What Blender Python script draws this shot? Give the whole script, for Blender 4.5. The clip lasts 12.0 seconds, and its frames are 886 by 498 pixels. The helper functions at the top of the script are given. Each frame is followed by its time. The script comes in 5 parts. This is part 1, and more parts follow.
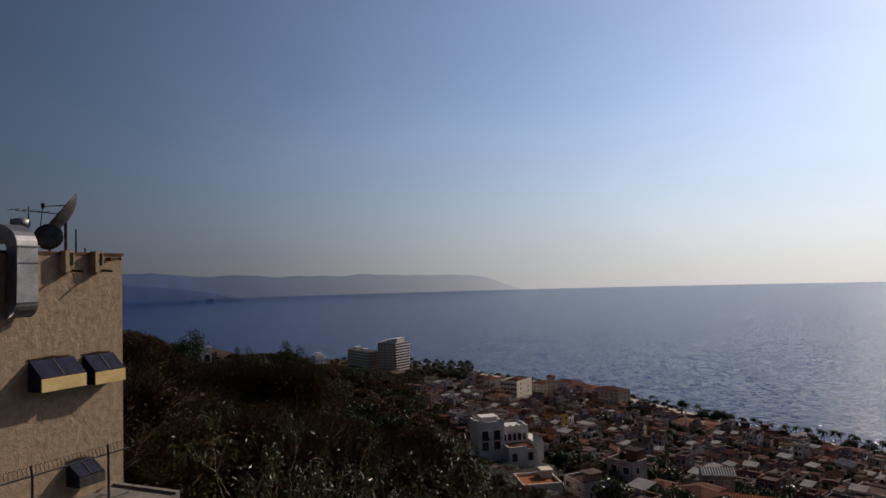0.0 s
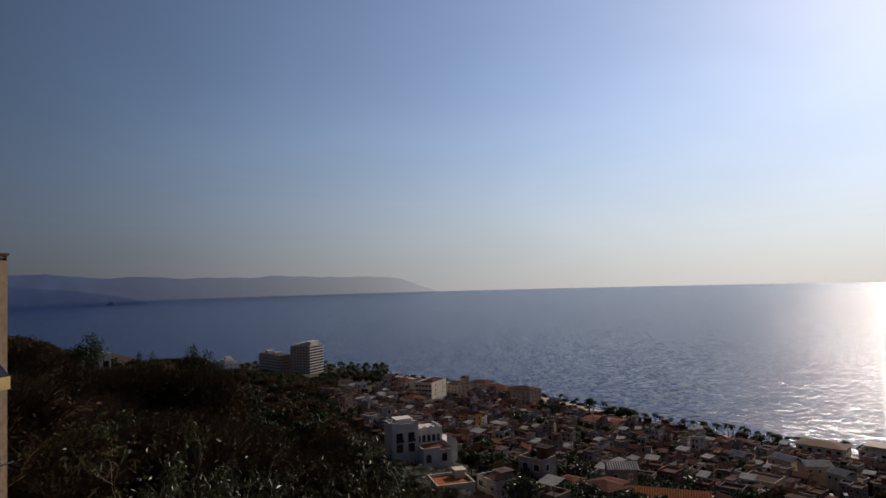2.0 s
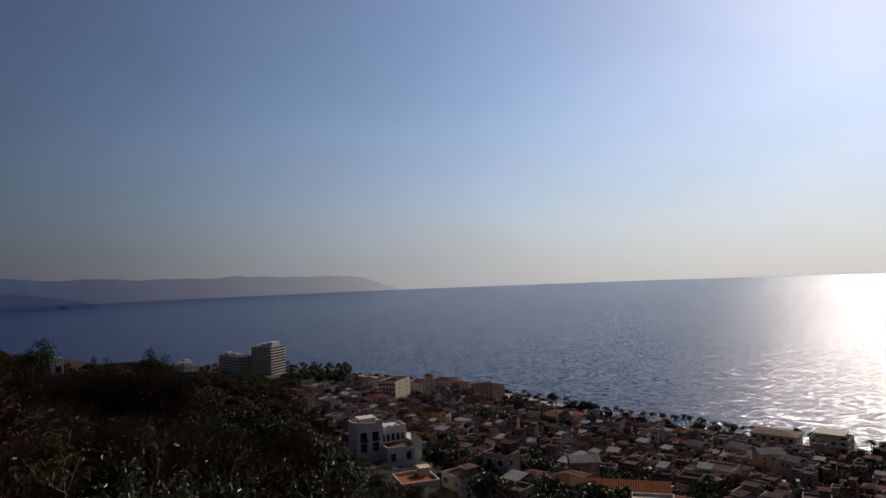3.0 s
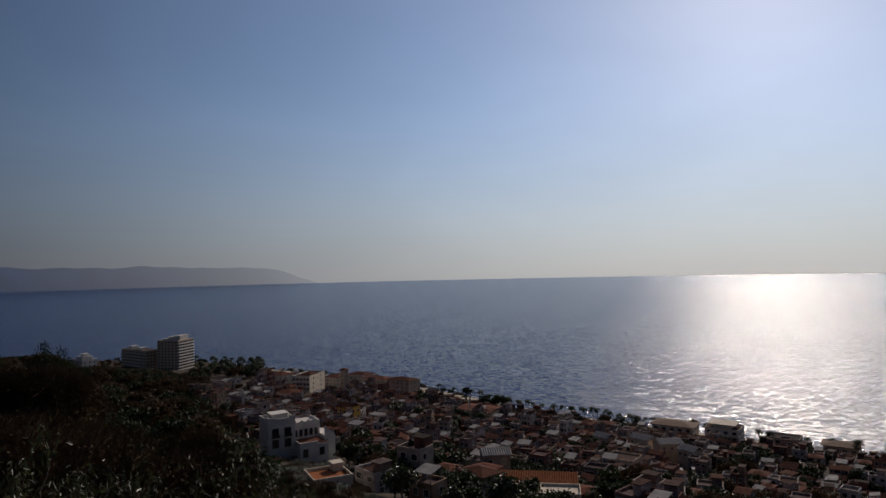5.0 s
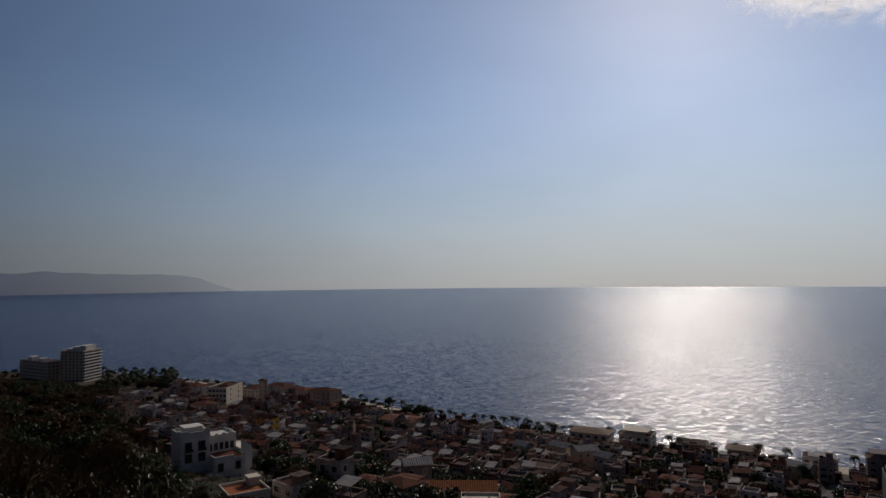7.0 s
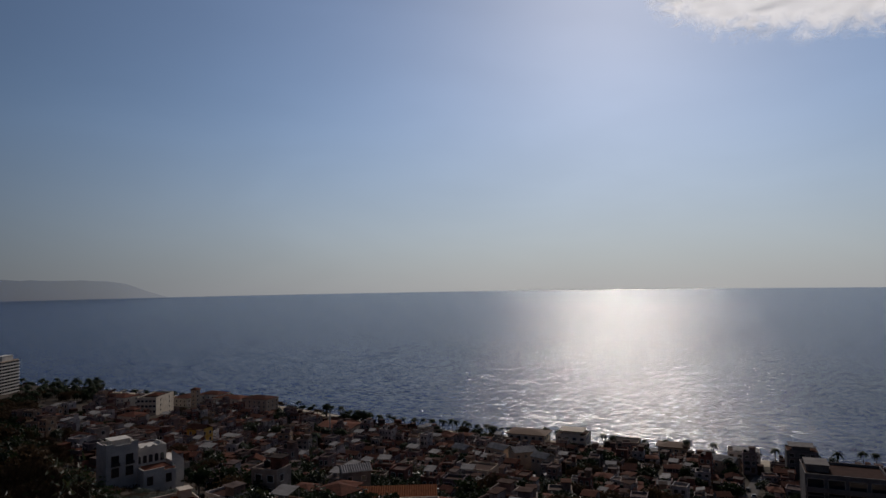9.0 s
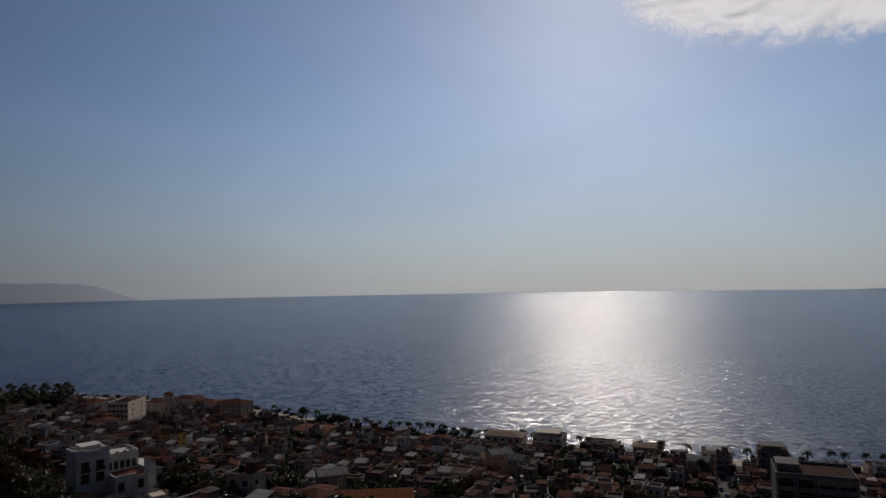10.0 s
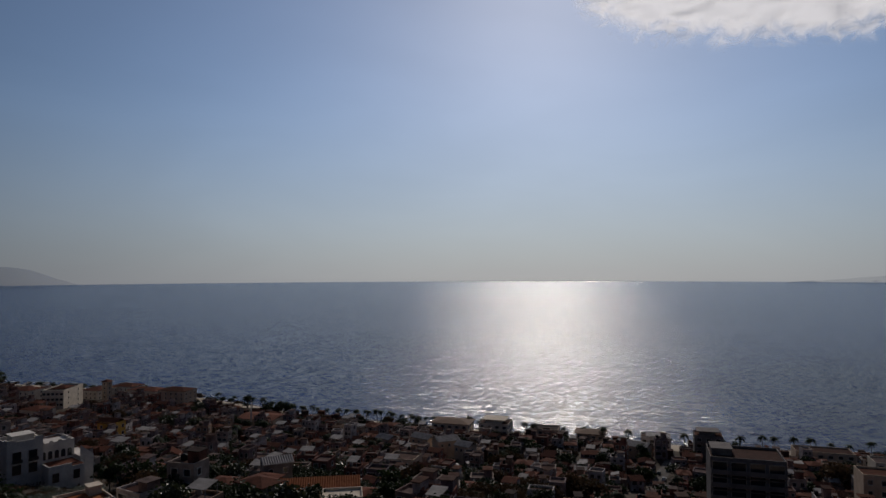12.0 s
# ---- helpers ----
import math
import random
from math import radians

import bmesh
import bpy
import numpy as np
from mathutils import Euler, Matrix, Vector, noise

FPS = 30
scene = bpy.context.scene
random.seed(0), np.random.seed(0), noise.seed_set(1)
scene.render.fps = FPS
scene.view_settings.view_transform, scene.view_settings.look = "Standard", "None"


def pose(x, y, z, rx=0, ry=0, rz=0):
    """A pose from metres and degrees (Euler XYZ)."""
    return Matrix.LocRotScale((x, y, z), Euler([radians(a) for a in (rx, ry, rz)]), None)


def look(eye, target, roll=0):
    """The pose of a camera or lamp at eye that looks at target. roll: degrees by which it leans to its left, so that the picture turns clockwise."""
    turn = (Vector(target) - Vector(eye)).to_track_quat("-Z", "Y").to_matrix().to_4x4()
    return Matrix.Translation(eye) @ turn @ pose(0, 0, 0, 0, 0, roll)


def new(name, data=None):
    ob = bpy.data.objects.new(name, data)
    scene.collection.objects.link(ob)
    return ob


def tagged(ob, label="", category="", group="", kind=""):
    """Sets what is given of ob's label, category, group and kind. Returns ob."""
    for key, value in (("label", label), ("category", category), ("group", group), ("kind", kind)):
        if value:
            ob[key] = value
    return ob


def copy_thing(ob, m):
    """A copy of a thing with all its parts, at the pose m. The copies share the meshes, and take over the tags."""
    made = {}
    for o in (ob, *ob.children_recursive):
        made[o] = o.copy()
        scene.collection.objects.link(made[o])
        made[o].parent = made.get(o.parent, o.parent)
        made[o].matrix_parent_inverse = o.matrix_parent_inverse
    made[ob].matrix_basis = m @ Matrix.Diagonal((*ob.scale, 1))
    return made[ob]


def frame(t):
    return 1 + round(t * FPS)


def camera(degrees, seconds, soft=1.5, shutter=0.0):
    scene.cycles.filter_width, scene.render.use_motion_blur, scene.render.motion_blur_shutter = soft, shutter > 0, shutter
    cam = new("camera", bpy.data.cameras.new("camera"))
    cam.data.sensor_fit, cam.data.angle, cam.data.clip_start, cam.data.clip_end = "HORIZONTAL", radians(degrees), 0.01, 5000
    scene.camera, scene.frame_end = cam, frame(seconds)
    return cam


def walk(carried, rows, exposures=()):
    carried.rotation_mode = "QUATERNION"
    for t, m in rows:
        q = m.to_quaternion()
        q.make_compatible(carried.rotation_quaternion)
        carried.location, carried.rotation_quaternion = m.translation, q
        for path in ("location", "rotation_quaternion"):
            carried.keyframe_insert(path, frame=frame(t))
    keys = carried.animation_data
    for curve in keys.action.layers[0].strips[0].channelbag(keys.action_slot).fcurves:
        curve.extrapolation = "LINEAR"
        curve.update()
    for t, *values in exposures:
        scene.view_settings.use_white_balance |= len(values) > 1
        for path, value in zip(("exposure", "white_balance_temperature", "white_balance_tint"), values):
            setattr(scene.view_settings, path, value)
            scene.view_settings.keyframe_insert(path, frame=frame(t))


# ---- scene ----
# The eye turns about the body of the one who holds the camera.
ARM, EYE = 0.6, 100.0
ROWS = [
    (0.0, -0.61, 2.53, -1.61),
    (0.5, -3.82, 2.56, -1.20),
    (1.0, -6.94, 2.43, -1.11),
    (1.5, -7.68, 2.37, -1.48),
    (2.0, -7.93, 2.50, -1.54),
    (2.5, -9.46, 2.45, -1.97),
    (4.5, -16.28, 1.48, -1.70),
    (5.0, -18.26, 1.53, -1.26),
    (5.5, -19.85, 1.62, -0.93),
    (6.0, -21.26, 1.81, -0.71),
    (6.5, -22.78, 2.09, -0.67),
    (7.0, -24.81, 2.26, -0.58),
    (9.0, -30.14, 2.55, -0.94),
    (9.5, -30.93, 2.44, -0.88),
    (10.0, -32.14, 2.73, -0.98),
    (10.5, -33.33, 2.80, -0.86),
    (11.0, -34.37, 2.67, -0.75),
    (11.5, -35.22, 2.49, -0.45),
    (12.0, -36.45, 1.66, -0.23),
]


def eye_pose(yaw, pitch, roll):
    a = radians(yaw)
    return pose(-ARM * math.sin(a), ARM * (math.cos(a) - 1), EYE, 90 + pitch, 0, yaw) @ pose(0, 0, 0, 0, 0, roll)


cam = camera(67.9, 12.0, soft=1.5)
walk(cam, [(t, eye_pose(yaw, pitch, roll)) for t, yaw, pitch, roll in ROWS], exposures=[(0.0, 0.24, 6750, 17), (2.5, 0.03, 6650, 16.5), (4.5, -0.25, 6500, 16), (7.0, -0.53, 6400, 14.5), (12.0, -0.72, 6250, 14)])

# ---- sky and sun ----
SUN_AZ, SUN_EL = 45.6, 28.5
SKY_TINT = (0.93, 0.95, 0.96)
HAZE_AWAY, HAZE_SUN = (1.6, 1.7, 2.3), (4.95, 5.3, 5.58)
world = bpy.data.worlds.new("sky")
scene.world = world
world.use_nodes = True
wn, wl = world.node_tree.nodes, world.node_tree.links
wn.clear()
w_out = wn.new("ShaderNodeOutputWorld")
w_bg = wn.new("ShaderNodeBackground")
w_sky = wn.new("ShaderNodeTexSky")
w_sky.sky_type = "NISHITA"
w_sky.sun_disc = False
w_sky.sun_elevation, w_sky.sun_rotation = radians(SUN_EL), radians(SUN_AZ)
w_sky.altitude, w_sky.air_density, w_sky.dust_density, w_sky.ozone_density = 100, 1.0, 0.35, 3.0
w_tc = wn.new("ShaderNodeTexCoord")
w_up = wn.new("ShaderNodeVectorMath")
w_up.operation = "ADD"
w_up.inputs[1].default_value = (0, 0, 0.03)
w_norm = wn.new("ShaderNodeVectorMath")
w_norm.operation = "NORMALIZE"
w_tint = wn.new("ShaderNodeVectorMath")
w_tint.operation = "MULTIPLY"
w_tint.inputs[1].default_value = SKY_TINT
# sea haze: a grey veil that thickens towards the horizon and brightens towards the sun
w_sep = wn.new("ShaderNodeSeparateXYZ")
w_veil = wn.new("ShaderNodeMapRange")
w_veil.interpolation_type = "SMOOTHERSTEP"
w_veil.inputs["From Min"].default_value, w_veil.inputs["From Max"].default_value = -0.10, 0.34
w_veil.inputs["To Min"].default_value, w_veil.inputs["To Max"].default_value = 0.98, 0.10
w_dot = wn.new("ShaderNodeVectorMath")
w_dot.operation = "DOT_PRODUCT"
w_dot.inputs[1].default_value = (math.sin(radians(SUN_AZ)), math.cos(radians(SUN_AZ)), 0.30)
w_glow = wn.new("ShaderNodeMapRange")
w_glow.interpolation_type = "SMOOTHSTEP"
w_glow.inputs["From Min"].default_value, w_glow.inputs["From Max"].default_value = 0.3, 1.05
w_haze = wn.new("ShaderNodeMix")
w_haze.data_type = "RGBA"
w_haze.inputs["A"].default_value = (*HAZE_AWAY, 1)
w_haze.inputs["B"].default_value = (*HAZE_SUN, 1)
w_mix = wn.new("ShaderNodeMix")
w_mix.data_type = "RGBA"
wl.new(w_tc.outputs["Generated"], w_up.inputs[0])
wl.new(w_up.outputs[0], w_norm.inputs[0])
wl.new(w_norm.outputs[0], w_sky.inputs["Vector"])
wl.new(w_sky.outputs[0], w_tint.inputs[0])
wl.new(w_norm.outputs[0], w_sep.inputs[0])
wl.new(w_sep.outputs["Z"], w_veil.inputs["Value"])
wl.new(w_norm.outputs[0], w_dot.inputs[0])
wl.new(w_dot.outputs["Value"], w_glow.inputs["Value"])
wl.new(w_glow.outputs[0], w_haze.inputs["Factor"])
wl.new(w_veil.outputs[0], w_mix.inputs["Factor"])
wl.new(w_tint.outputs[0], w_mix.inputs["A"])
wl.new(w_haze.outputs["Result"], w_mix.inputs["B"])
# the air scatters most light towards the sun and least at right angles to it
def w_math(operation, a, b):
    node = wn.new("ShaderNodeMath")
    node.operation = operation
    for i, value in enumerate((a, b)):
        if isinstance(value, (int, float)):
            node.inputs[i].default_value = value
        else:
            wl.new(value, node.inputs[i])
    return node.outputs[0]


w_fore = w_math("POWER", w_math("DIVIDE", w_math("MAXIMUM", w_math("SUBTRACT", w_dot.outputs["Value"], 0.1), 0.0), 0.95), 1.6)
w_back = w_math("MULTIPLY", w_math("POWER", w_math("MINIMUM", w_dot.outputs["Value"], 0.0), 2.0), 0.4)
w_lobe = w_math("ADD", w_math("ADD", w_math("MULTIPLY", w_fore, 1.05), w_back), 0.40)
# thin uneven veil high in the air
w_thin = wn.new("ShaderNodeTexNoise")
w_thin.inputs["Scale"].default_value, w_thin.inputs["Detail"].default_value, w_thin.inputs["Distortion"].default_value = 2.2, 4, 0.6
w_long = wn.new("ShaderNodeMapping")
w_long.inputs["Scale"].default_value = (1.0, 1.0, 3.2)
wl.new(w_norm.outputs[0], w_long.inputs["Vector"])
wl.new(w_long.outputs[0], w_thin.inputs["Vector"])
w_lobe = w_math("MULTIPLY", w_lobe, w_math("ADD", w_math("MULTIPLY", w_thin.outputs["Fac"], 0.22), 0.89))
w_scat = wn.new("ShaderNodeVectorMath")
w_scat.operation = "SCALE"
wl.new(w_mix.outputs["Result"], w_scat.inputs[0])
wl.new(w_lobe, w_scat.inputs["Scale"])
wl.new(w_scat.outputs[0], w_bg.inputs["Color"])
w_bg.inputs["Strength"].default_value = 0.075
wl.new(w_bg.outputs[0], w_out.inputs["Surface"])

sun_data = bpy.data.lights.new("sun", "SUN")
sun_data.energy, sun_data.angle, sun_data.color = 3.3, radians(0.55), (1.0, 0.90, 0.76)
sun = new("sun", sun_data)
SUN_DIR = Vector((math.sin(radians(SUN_AZ)) * math.cos(radians(SUN_EL)), math.cos(radians(SUN_AZ)) * math.cos(radians(SUN_EL)), math.sin(radians(SUN_EL))))
sun.matrix_world = look((300, 300, 400), Vector((300, 300, 400)) - SUN_DIR)

# ---- materials ----


def surface(name, dark, light, scale=1.0, rough=0.85, bump=0.3, metal=0.0, own=0.0, spec=0.03, fine=9.0, depth=0.03):
    """A surface that varies at two sizes; own: how far each object differs in brightness."""
    m = bpy.data.materials.new(name)
    m.use_nodes = True
    n, l = m.node_tree.nodes, m.node_tree.links
    b = n["Principled BSDF"]
    tc = n.new("ShaderNodeTexCoord")
    big, small = n.new("ShaderNodeTexNoise"), n.new("ShaderNodeTexNoise")
    big.inputs["Scale"].default_value, big.inputs["Detail"].default_value = scale, 4
    small.inputs["Scale"].default_value, small.inputs["Detail"].default_value = scale * fine, 3
    l.new(tc.outputs["Object"], big.inputs["Vector"])
    l.new(tc.outputs["Object"], small.inputs["Vector"])
    add = n.new("ShaderNodeMath")
    add.operation = "MULTIPLY_ADD"
    add.inputs[1].default_value = 0.45
    l.new(small.outputs["Fac"], add.inputs[0])
    half = n.new("ShaderNodeMath")
    half.operation = "MULTIPLY"
    half.inputs[1].default_value = 0.65
    l.new(big.outputs["Fac"], half.inputs[0])
    l.new(half.outputs[0], add.inputs[2])
    ramp = n.new("ShaderNodeValToRGB")
    ramp.color_ramp.elements[0].position, ramp.color_ramp.elements[1].position = 0.36, 0.72
    ramp.color_ramp.elements[0].color, ramp.color_ramp.elements[1].color = (*dark, 1), (*light, 1)
    l.new(add.outputs[0], ramp.inputs["Fac"])
    colour = ramp.outputs["Color"]
    if own:
        info = n.new("ShaderNodeObjectInfo")
        span = n.new("ShaderNodeMapRange")
        span.inputs["To Min"].default_value, span.inputs["To Max"].default_value = 1 - own, 1 + own
        l.new(info.outputs["Random"], span.inputs["Value"])
        hsv = n.new("ShaderNodeHueSaturation")
        l.new(colour, hsv.inputs["Color"])
        l.new(span.outputs[0], hsv.inputs["Value"])
        colour = hsv.outputs["Color"]
    l.new(colour, b.inputs["Base Color"])
    b.inputs["Roughness"].default_value, b.inputs["Metallic"].default_value = rough, metal
    b.inputs["Specular IOR Level"].default_value = spec
    if bump:
        bp = n.new("ShaderNodeBump")
        bp.inputs["Strength"].default_value, bp.inputs["Distance"].default_value = bump, depth
        l.new(add.outputs[0], bp.inputs["Height"])
        l.new(bp.outputs[0], b.inputs["Normal"])
    return m


def paint_set(name, colours, scale=0.5, rough=0.9, grime=0.28, island=False):
    """Wall paint whose colour is drawn for each object from a row of colours, with weather stains."""
    m = surface(name, (grime, grime, grime), (1, 1, 1), scale=scale, rough=rough, bump=0.2)
    n, l = m.node_tree.nodes, m.node_tree.links
    b = n["Principled BSDF"]
    src = b.inputs["Base Color"].links[0].from_socket
    info = n.new("ShaderNodeObjectInfo")
    ramp = n.new("ShaderNodeValToRGB")
    ramp.color_ramp.interpolation = "CONSTANT"
    while len(ramp.color_ramp.elements) < len(colours):
        ramp.color_ramp.elements.new(0.5)
    for i, c in enumerate(colours):
        ramp.color_ramp.elements[i].position = i / len(colours)
        ramp.color_ramp.elements[i].color = (*c, 1)
    if island:
        l.new(n.new("ShaderNodeNewGeometry").outputs["Random Per Island"], ramp.inputs["Fac"])
    else:
        l.new(info.outputs["Random"], ramp.inputs["Fac"])
    mul = n.new("ShaderNodeMix")
    mul.data_type, mul.blend_type = "RGBA", "MULTIPLY"
    mul.inputs["Factor"].default_value = 1.0
    l.new(src, mul.inputs["A"])
    l.new(ramp.outputs["Color"], mul.inputs["B"])
    l.new(mul.outputs["Result"], b.inputs["Base Color"])
    return m


def leafy(name, dark, light, rough=0.45, through_light=0.25, own=0.25):
    """Leaves: every leaf its own tone, glossy, with some light let through."""
    m = bpy.data.materials.new(name)
    m.use_nodes = True
    n, l = m.node_tree.nodes, m.node_tree.links
    b, out = n["Principled BSDF"], n["Material Output"]
    geo = n.new("ShaderNodeNewGeometry")
    ramp = n.new("ShaderNodeValToRGB")
    ramp.color_ramp.elements[0].color, ramp.color_ramp.elements[1].color = (*dark, 1), (*light, 1)
    l.new(geo.outputs["Random Per Island"], ramp.inputs["Fac"])
    info = n.new("ShaderNodeObjectInfo")
    span = n.new("ShaderNodeMapRange")
    span.inputs["To Min"].default_value, span.inputs["To Max"].default_value = 1 - own, 1 + own
    l.new(info.outputs["Random"], span.inputs["Value"])
    hsv = n.new("ShaderNodeHueSaturation")
    l.new(ramp.outputs["Color"], hsv.inputs["Color"])
    l.new(span.outputs[0], hsv.inputs["Value"])
    l.new(hsv.outputs["Color"], b.inputs["Base Color"])
    b.inputs["Roughness"].default_value, b.inputs["Specular IOR Level"].default_value = rough, 0.5 if rough < 0.55 else 0.15
    tr = n.new("ShaderNodeBsdfTranslucent")
    l.new(hsv.outputs["Color"], tr.inputs["Color"])
    mix = n.new("ShaderNodeMixShader")
    mix.inputs["Fac"].default_value = through_light
    l.new(b.outputs[0], mix.inputs[1])
    l.new(tr.outputs[0], mix.inputs[2])
    l.new(mix.outputs[0], out.inputs["Surface"])
    return m


M_STUCCO = surface("cream_stucco", (0.19, 0.138, 0.09), (0.33, 0.25, 0.172), scale=5.0, bump=0.75, fine=6, depth=0.06)
WALL_PAINTS = [(0.54, 0.47, 0.45), (0.30, 0.20, 0.17), (0.58, 0.52, 0.50), (0.22, 0.10, 0.08), (0.38, 0.26, 0.19), (0.34, 0.26, 0.25), (0.28, 0.13, 0.10), (0.46, 0.37, 0.32), (0.21, 0.17, 0.18), (0.31, 0.21, 0.19)]
ROOF_PAINTS = [(0.10, 0.06, 0.05), (0.08, 0.037, 0.028), (0.15, 0.11, 0.10), (0.055, 0.038, 0.035), (0.11, 0.042, 0.026), (0.13, 0.09, 0.085), (0.065, 0.03, 0.024)]
M_WALL = paint_set("town_wall_paint", WALL_PAINTS)
M_WALL_FAR = paint_set("far_wall_paint", WALL_PAINTS, island=True)
M_ROOF_FAR = paint_set("far_roof_coat", ROOF_PAINTS, scale=0.6, island=True)
M_WHITE = surface("white_limewash", (0.44, 0.41, 0.38), (0.69, 0.65, 0.60), scale=0.35, bump=0.2)
M_CREAM = surface("cream_paint", (0.46, 0.39, 0.31), (0.68, 0.60, 0.50), scale=0.3, bump=0.2)
M_TAN = surface("tan_paint", (0.36, 0.27, 0.20), (0.56, 0.44, 0.33), scale=0.25, bump=0.2)
M_YELLOW = surface("ochre_yellow_paint", (0.50, 0.29, 0.06), (0.66, 0.42, 0.12), scale=0.5, bump=0.2)
M_GREYWALL = surface("grey_render", (0.11, 0.097, 0.095), (0.22, 0.20, 0.19), scale=0.4, bump=0.3)
M_TILE = surface("terracotta_tile", (0.055, 0.024, 0.018), (0.145, 0.056, 0.037), scale=1.2, rough=0.9, bump=0.6, own=0.35)
M_ORANGE = surface("orange_tile", (0.19, 0.062, 0.028), (0.36, 0.135, 0.06), scale=1.2, rough=0.9, bump=0.6)
M_BRICKRED = surface("brick_red_roof", (0.10, 0.042, 0.03), (0.20, 0.085, 0.058), scale=0.5, rough=0.9, bump=0.4)
M_FLATROOF = paint_set("flat_roof_coat", ROOF_PAINTS, scale=0.6)
M_SHEET = surface("pale_roof_sheet", (0.15, 0.14, 0.135), (0.34, 0.32, 0.31), scale=0.5, rough=0.85, bump=0.3)
M_GLASSDARK = surface("dark_window_glass", (0.012, 0.014, 0.018), (0.035, 0.038, 0.045), scale=0.8, rough=0.12, bump=0.0, spec=0.5)
M_WOOD = surface("dark_stained_wood", (0.06, 0.03, 0.018), (0.14, 0.075, 0.045), scale=1.5, rough=0.7)
M_METAL = surface("galvanised_sheet", (0.14, 0.14, 0.145), (0.27, 0.27, 0.275), scale=3, rough=0.5, bump=0.15, metal=0.9, spec=0.5)
M_DARKMETAL = surface("dark_metal", (0.03, 0.03, 0.032), (0.09, 0.085, 0.08), scale=5, rough=0.5, bump=0.1, metal=0.5)
M_RUST = surface("rusted_iron", (0.05, 0.025, 0.015), (0.13, 0.07, 0.04), scale=6, rough=0.8)
M_AWNING = surface("dark_blue_awning", (0.012, 0.014, 0.028), (0.03, 0.034, 0.06), scale=4, rough=0.7)
M_FASCIA = surface("ochre_fascia", (0.45, 0.32, 0.13), (0.62, 0.47, 0.23), scale=3, rough=0.8)
M_TANKB = surface("black_plastic", (0.012, 0.012, 0.012), (0.03, 0.03, 0.03), scale=2, rough=0.45)
M_CONC = surface("worn_concrete", (0.10, 0.088, 0.078), (0.25, 0.22, 0.195), scale=0.8, bump=0.4)
M_BARK = surface("grey_bark", (0.10, 0.08, 0.065), (0.30, 0.26, 0.22), scale=3, rough=0.9, bump=0.7)
M_PALEBARK = surface("pale_bark", (0.20, 0.17, 0.14), (0.46, 0.41, 0.35), scale=4, rough=0.8, bump=0.5)
M_TWIG = surface("dry_twigs", (0.042, 0.027, 0.017), (0.108, 0.070, 0.043), scale=0.6, rough=0.95, bump=0.0, own=0.3)
M_LEAF = leafy("glossy_leaves", (0.010, 0.016, 0.006), (0.055, 0.064, 0.024), rough=0.44)
M_LEAFDARK = leafy("dark_leaves", (0.007, 0.014, 0.006), (0.028, 0.040, 0.014), rough=0.6)
M_LEAFDRY = leafy("dry_brown_leaves", (0.032, 0.020, 0.012), (0.088, 0.056, 0.030), rough=0.9)
M_LEAFYEL = leafy("yellow_green_leaves", (0.022, 0.022, 0.007), (0.062, 0.058, 0.016), rough=0.75)
M_PALM = leafy("palm_fronds", (0.012, 0.022, 0.009), (0.035, 0.048, 0.018), rough=0.8)
M_SAND = surface("beach_sand", (0.30, 0.25, 0.19), (0.46, 0.40, 0.32), scale=0.1, bump=0.3, depth=0.2)
M_TOWNGROUND = surface("dusty_street_ground", (0.026, 0.021, 0.017), (0.085, 0.068, 0.055), scale=0.06, bump=0.3, depth=0.1)
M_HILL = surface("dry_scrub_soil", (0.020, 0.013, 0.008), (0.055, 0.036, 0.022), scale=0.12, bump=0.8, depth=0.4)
M_ASPHALT = surface("cobbled_street", (0.06, 0.055, 0.052), (0.12, 0.112, 0.107), scale=0.4, bump=0.3)
M_FOAM = surface("surf_foam", (0.45, 0.46, 0.47), (0.75, 0.76, 0.77), scale=0.2, bump=0.3)
M_CARW = paint_set("car_paint", [(0.6, 0.6, 0.6), (0.1, 0.1, 0.11), (0.35, 0.05, 0.04), (0.7, 0.7, 0.68), (0.25, 0.27, 0.3)], rough=0.3, grime=0.85)
M_RUBBER = surface("tyre_rubber", (0.01, 0.01, 0.01), (0.03, 0.03, 0.03), scale=3, rough=0.9)


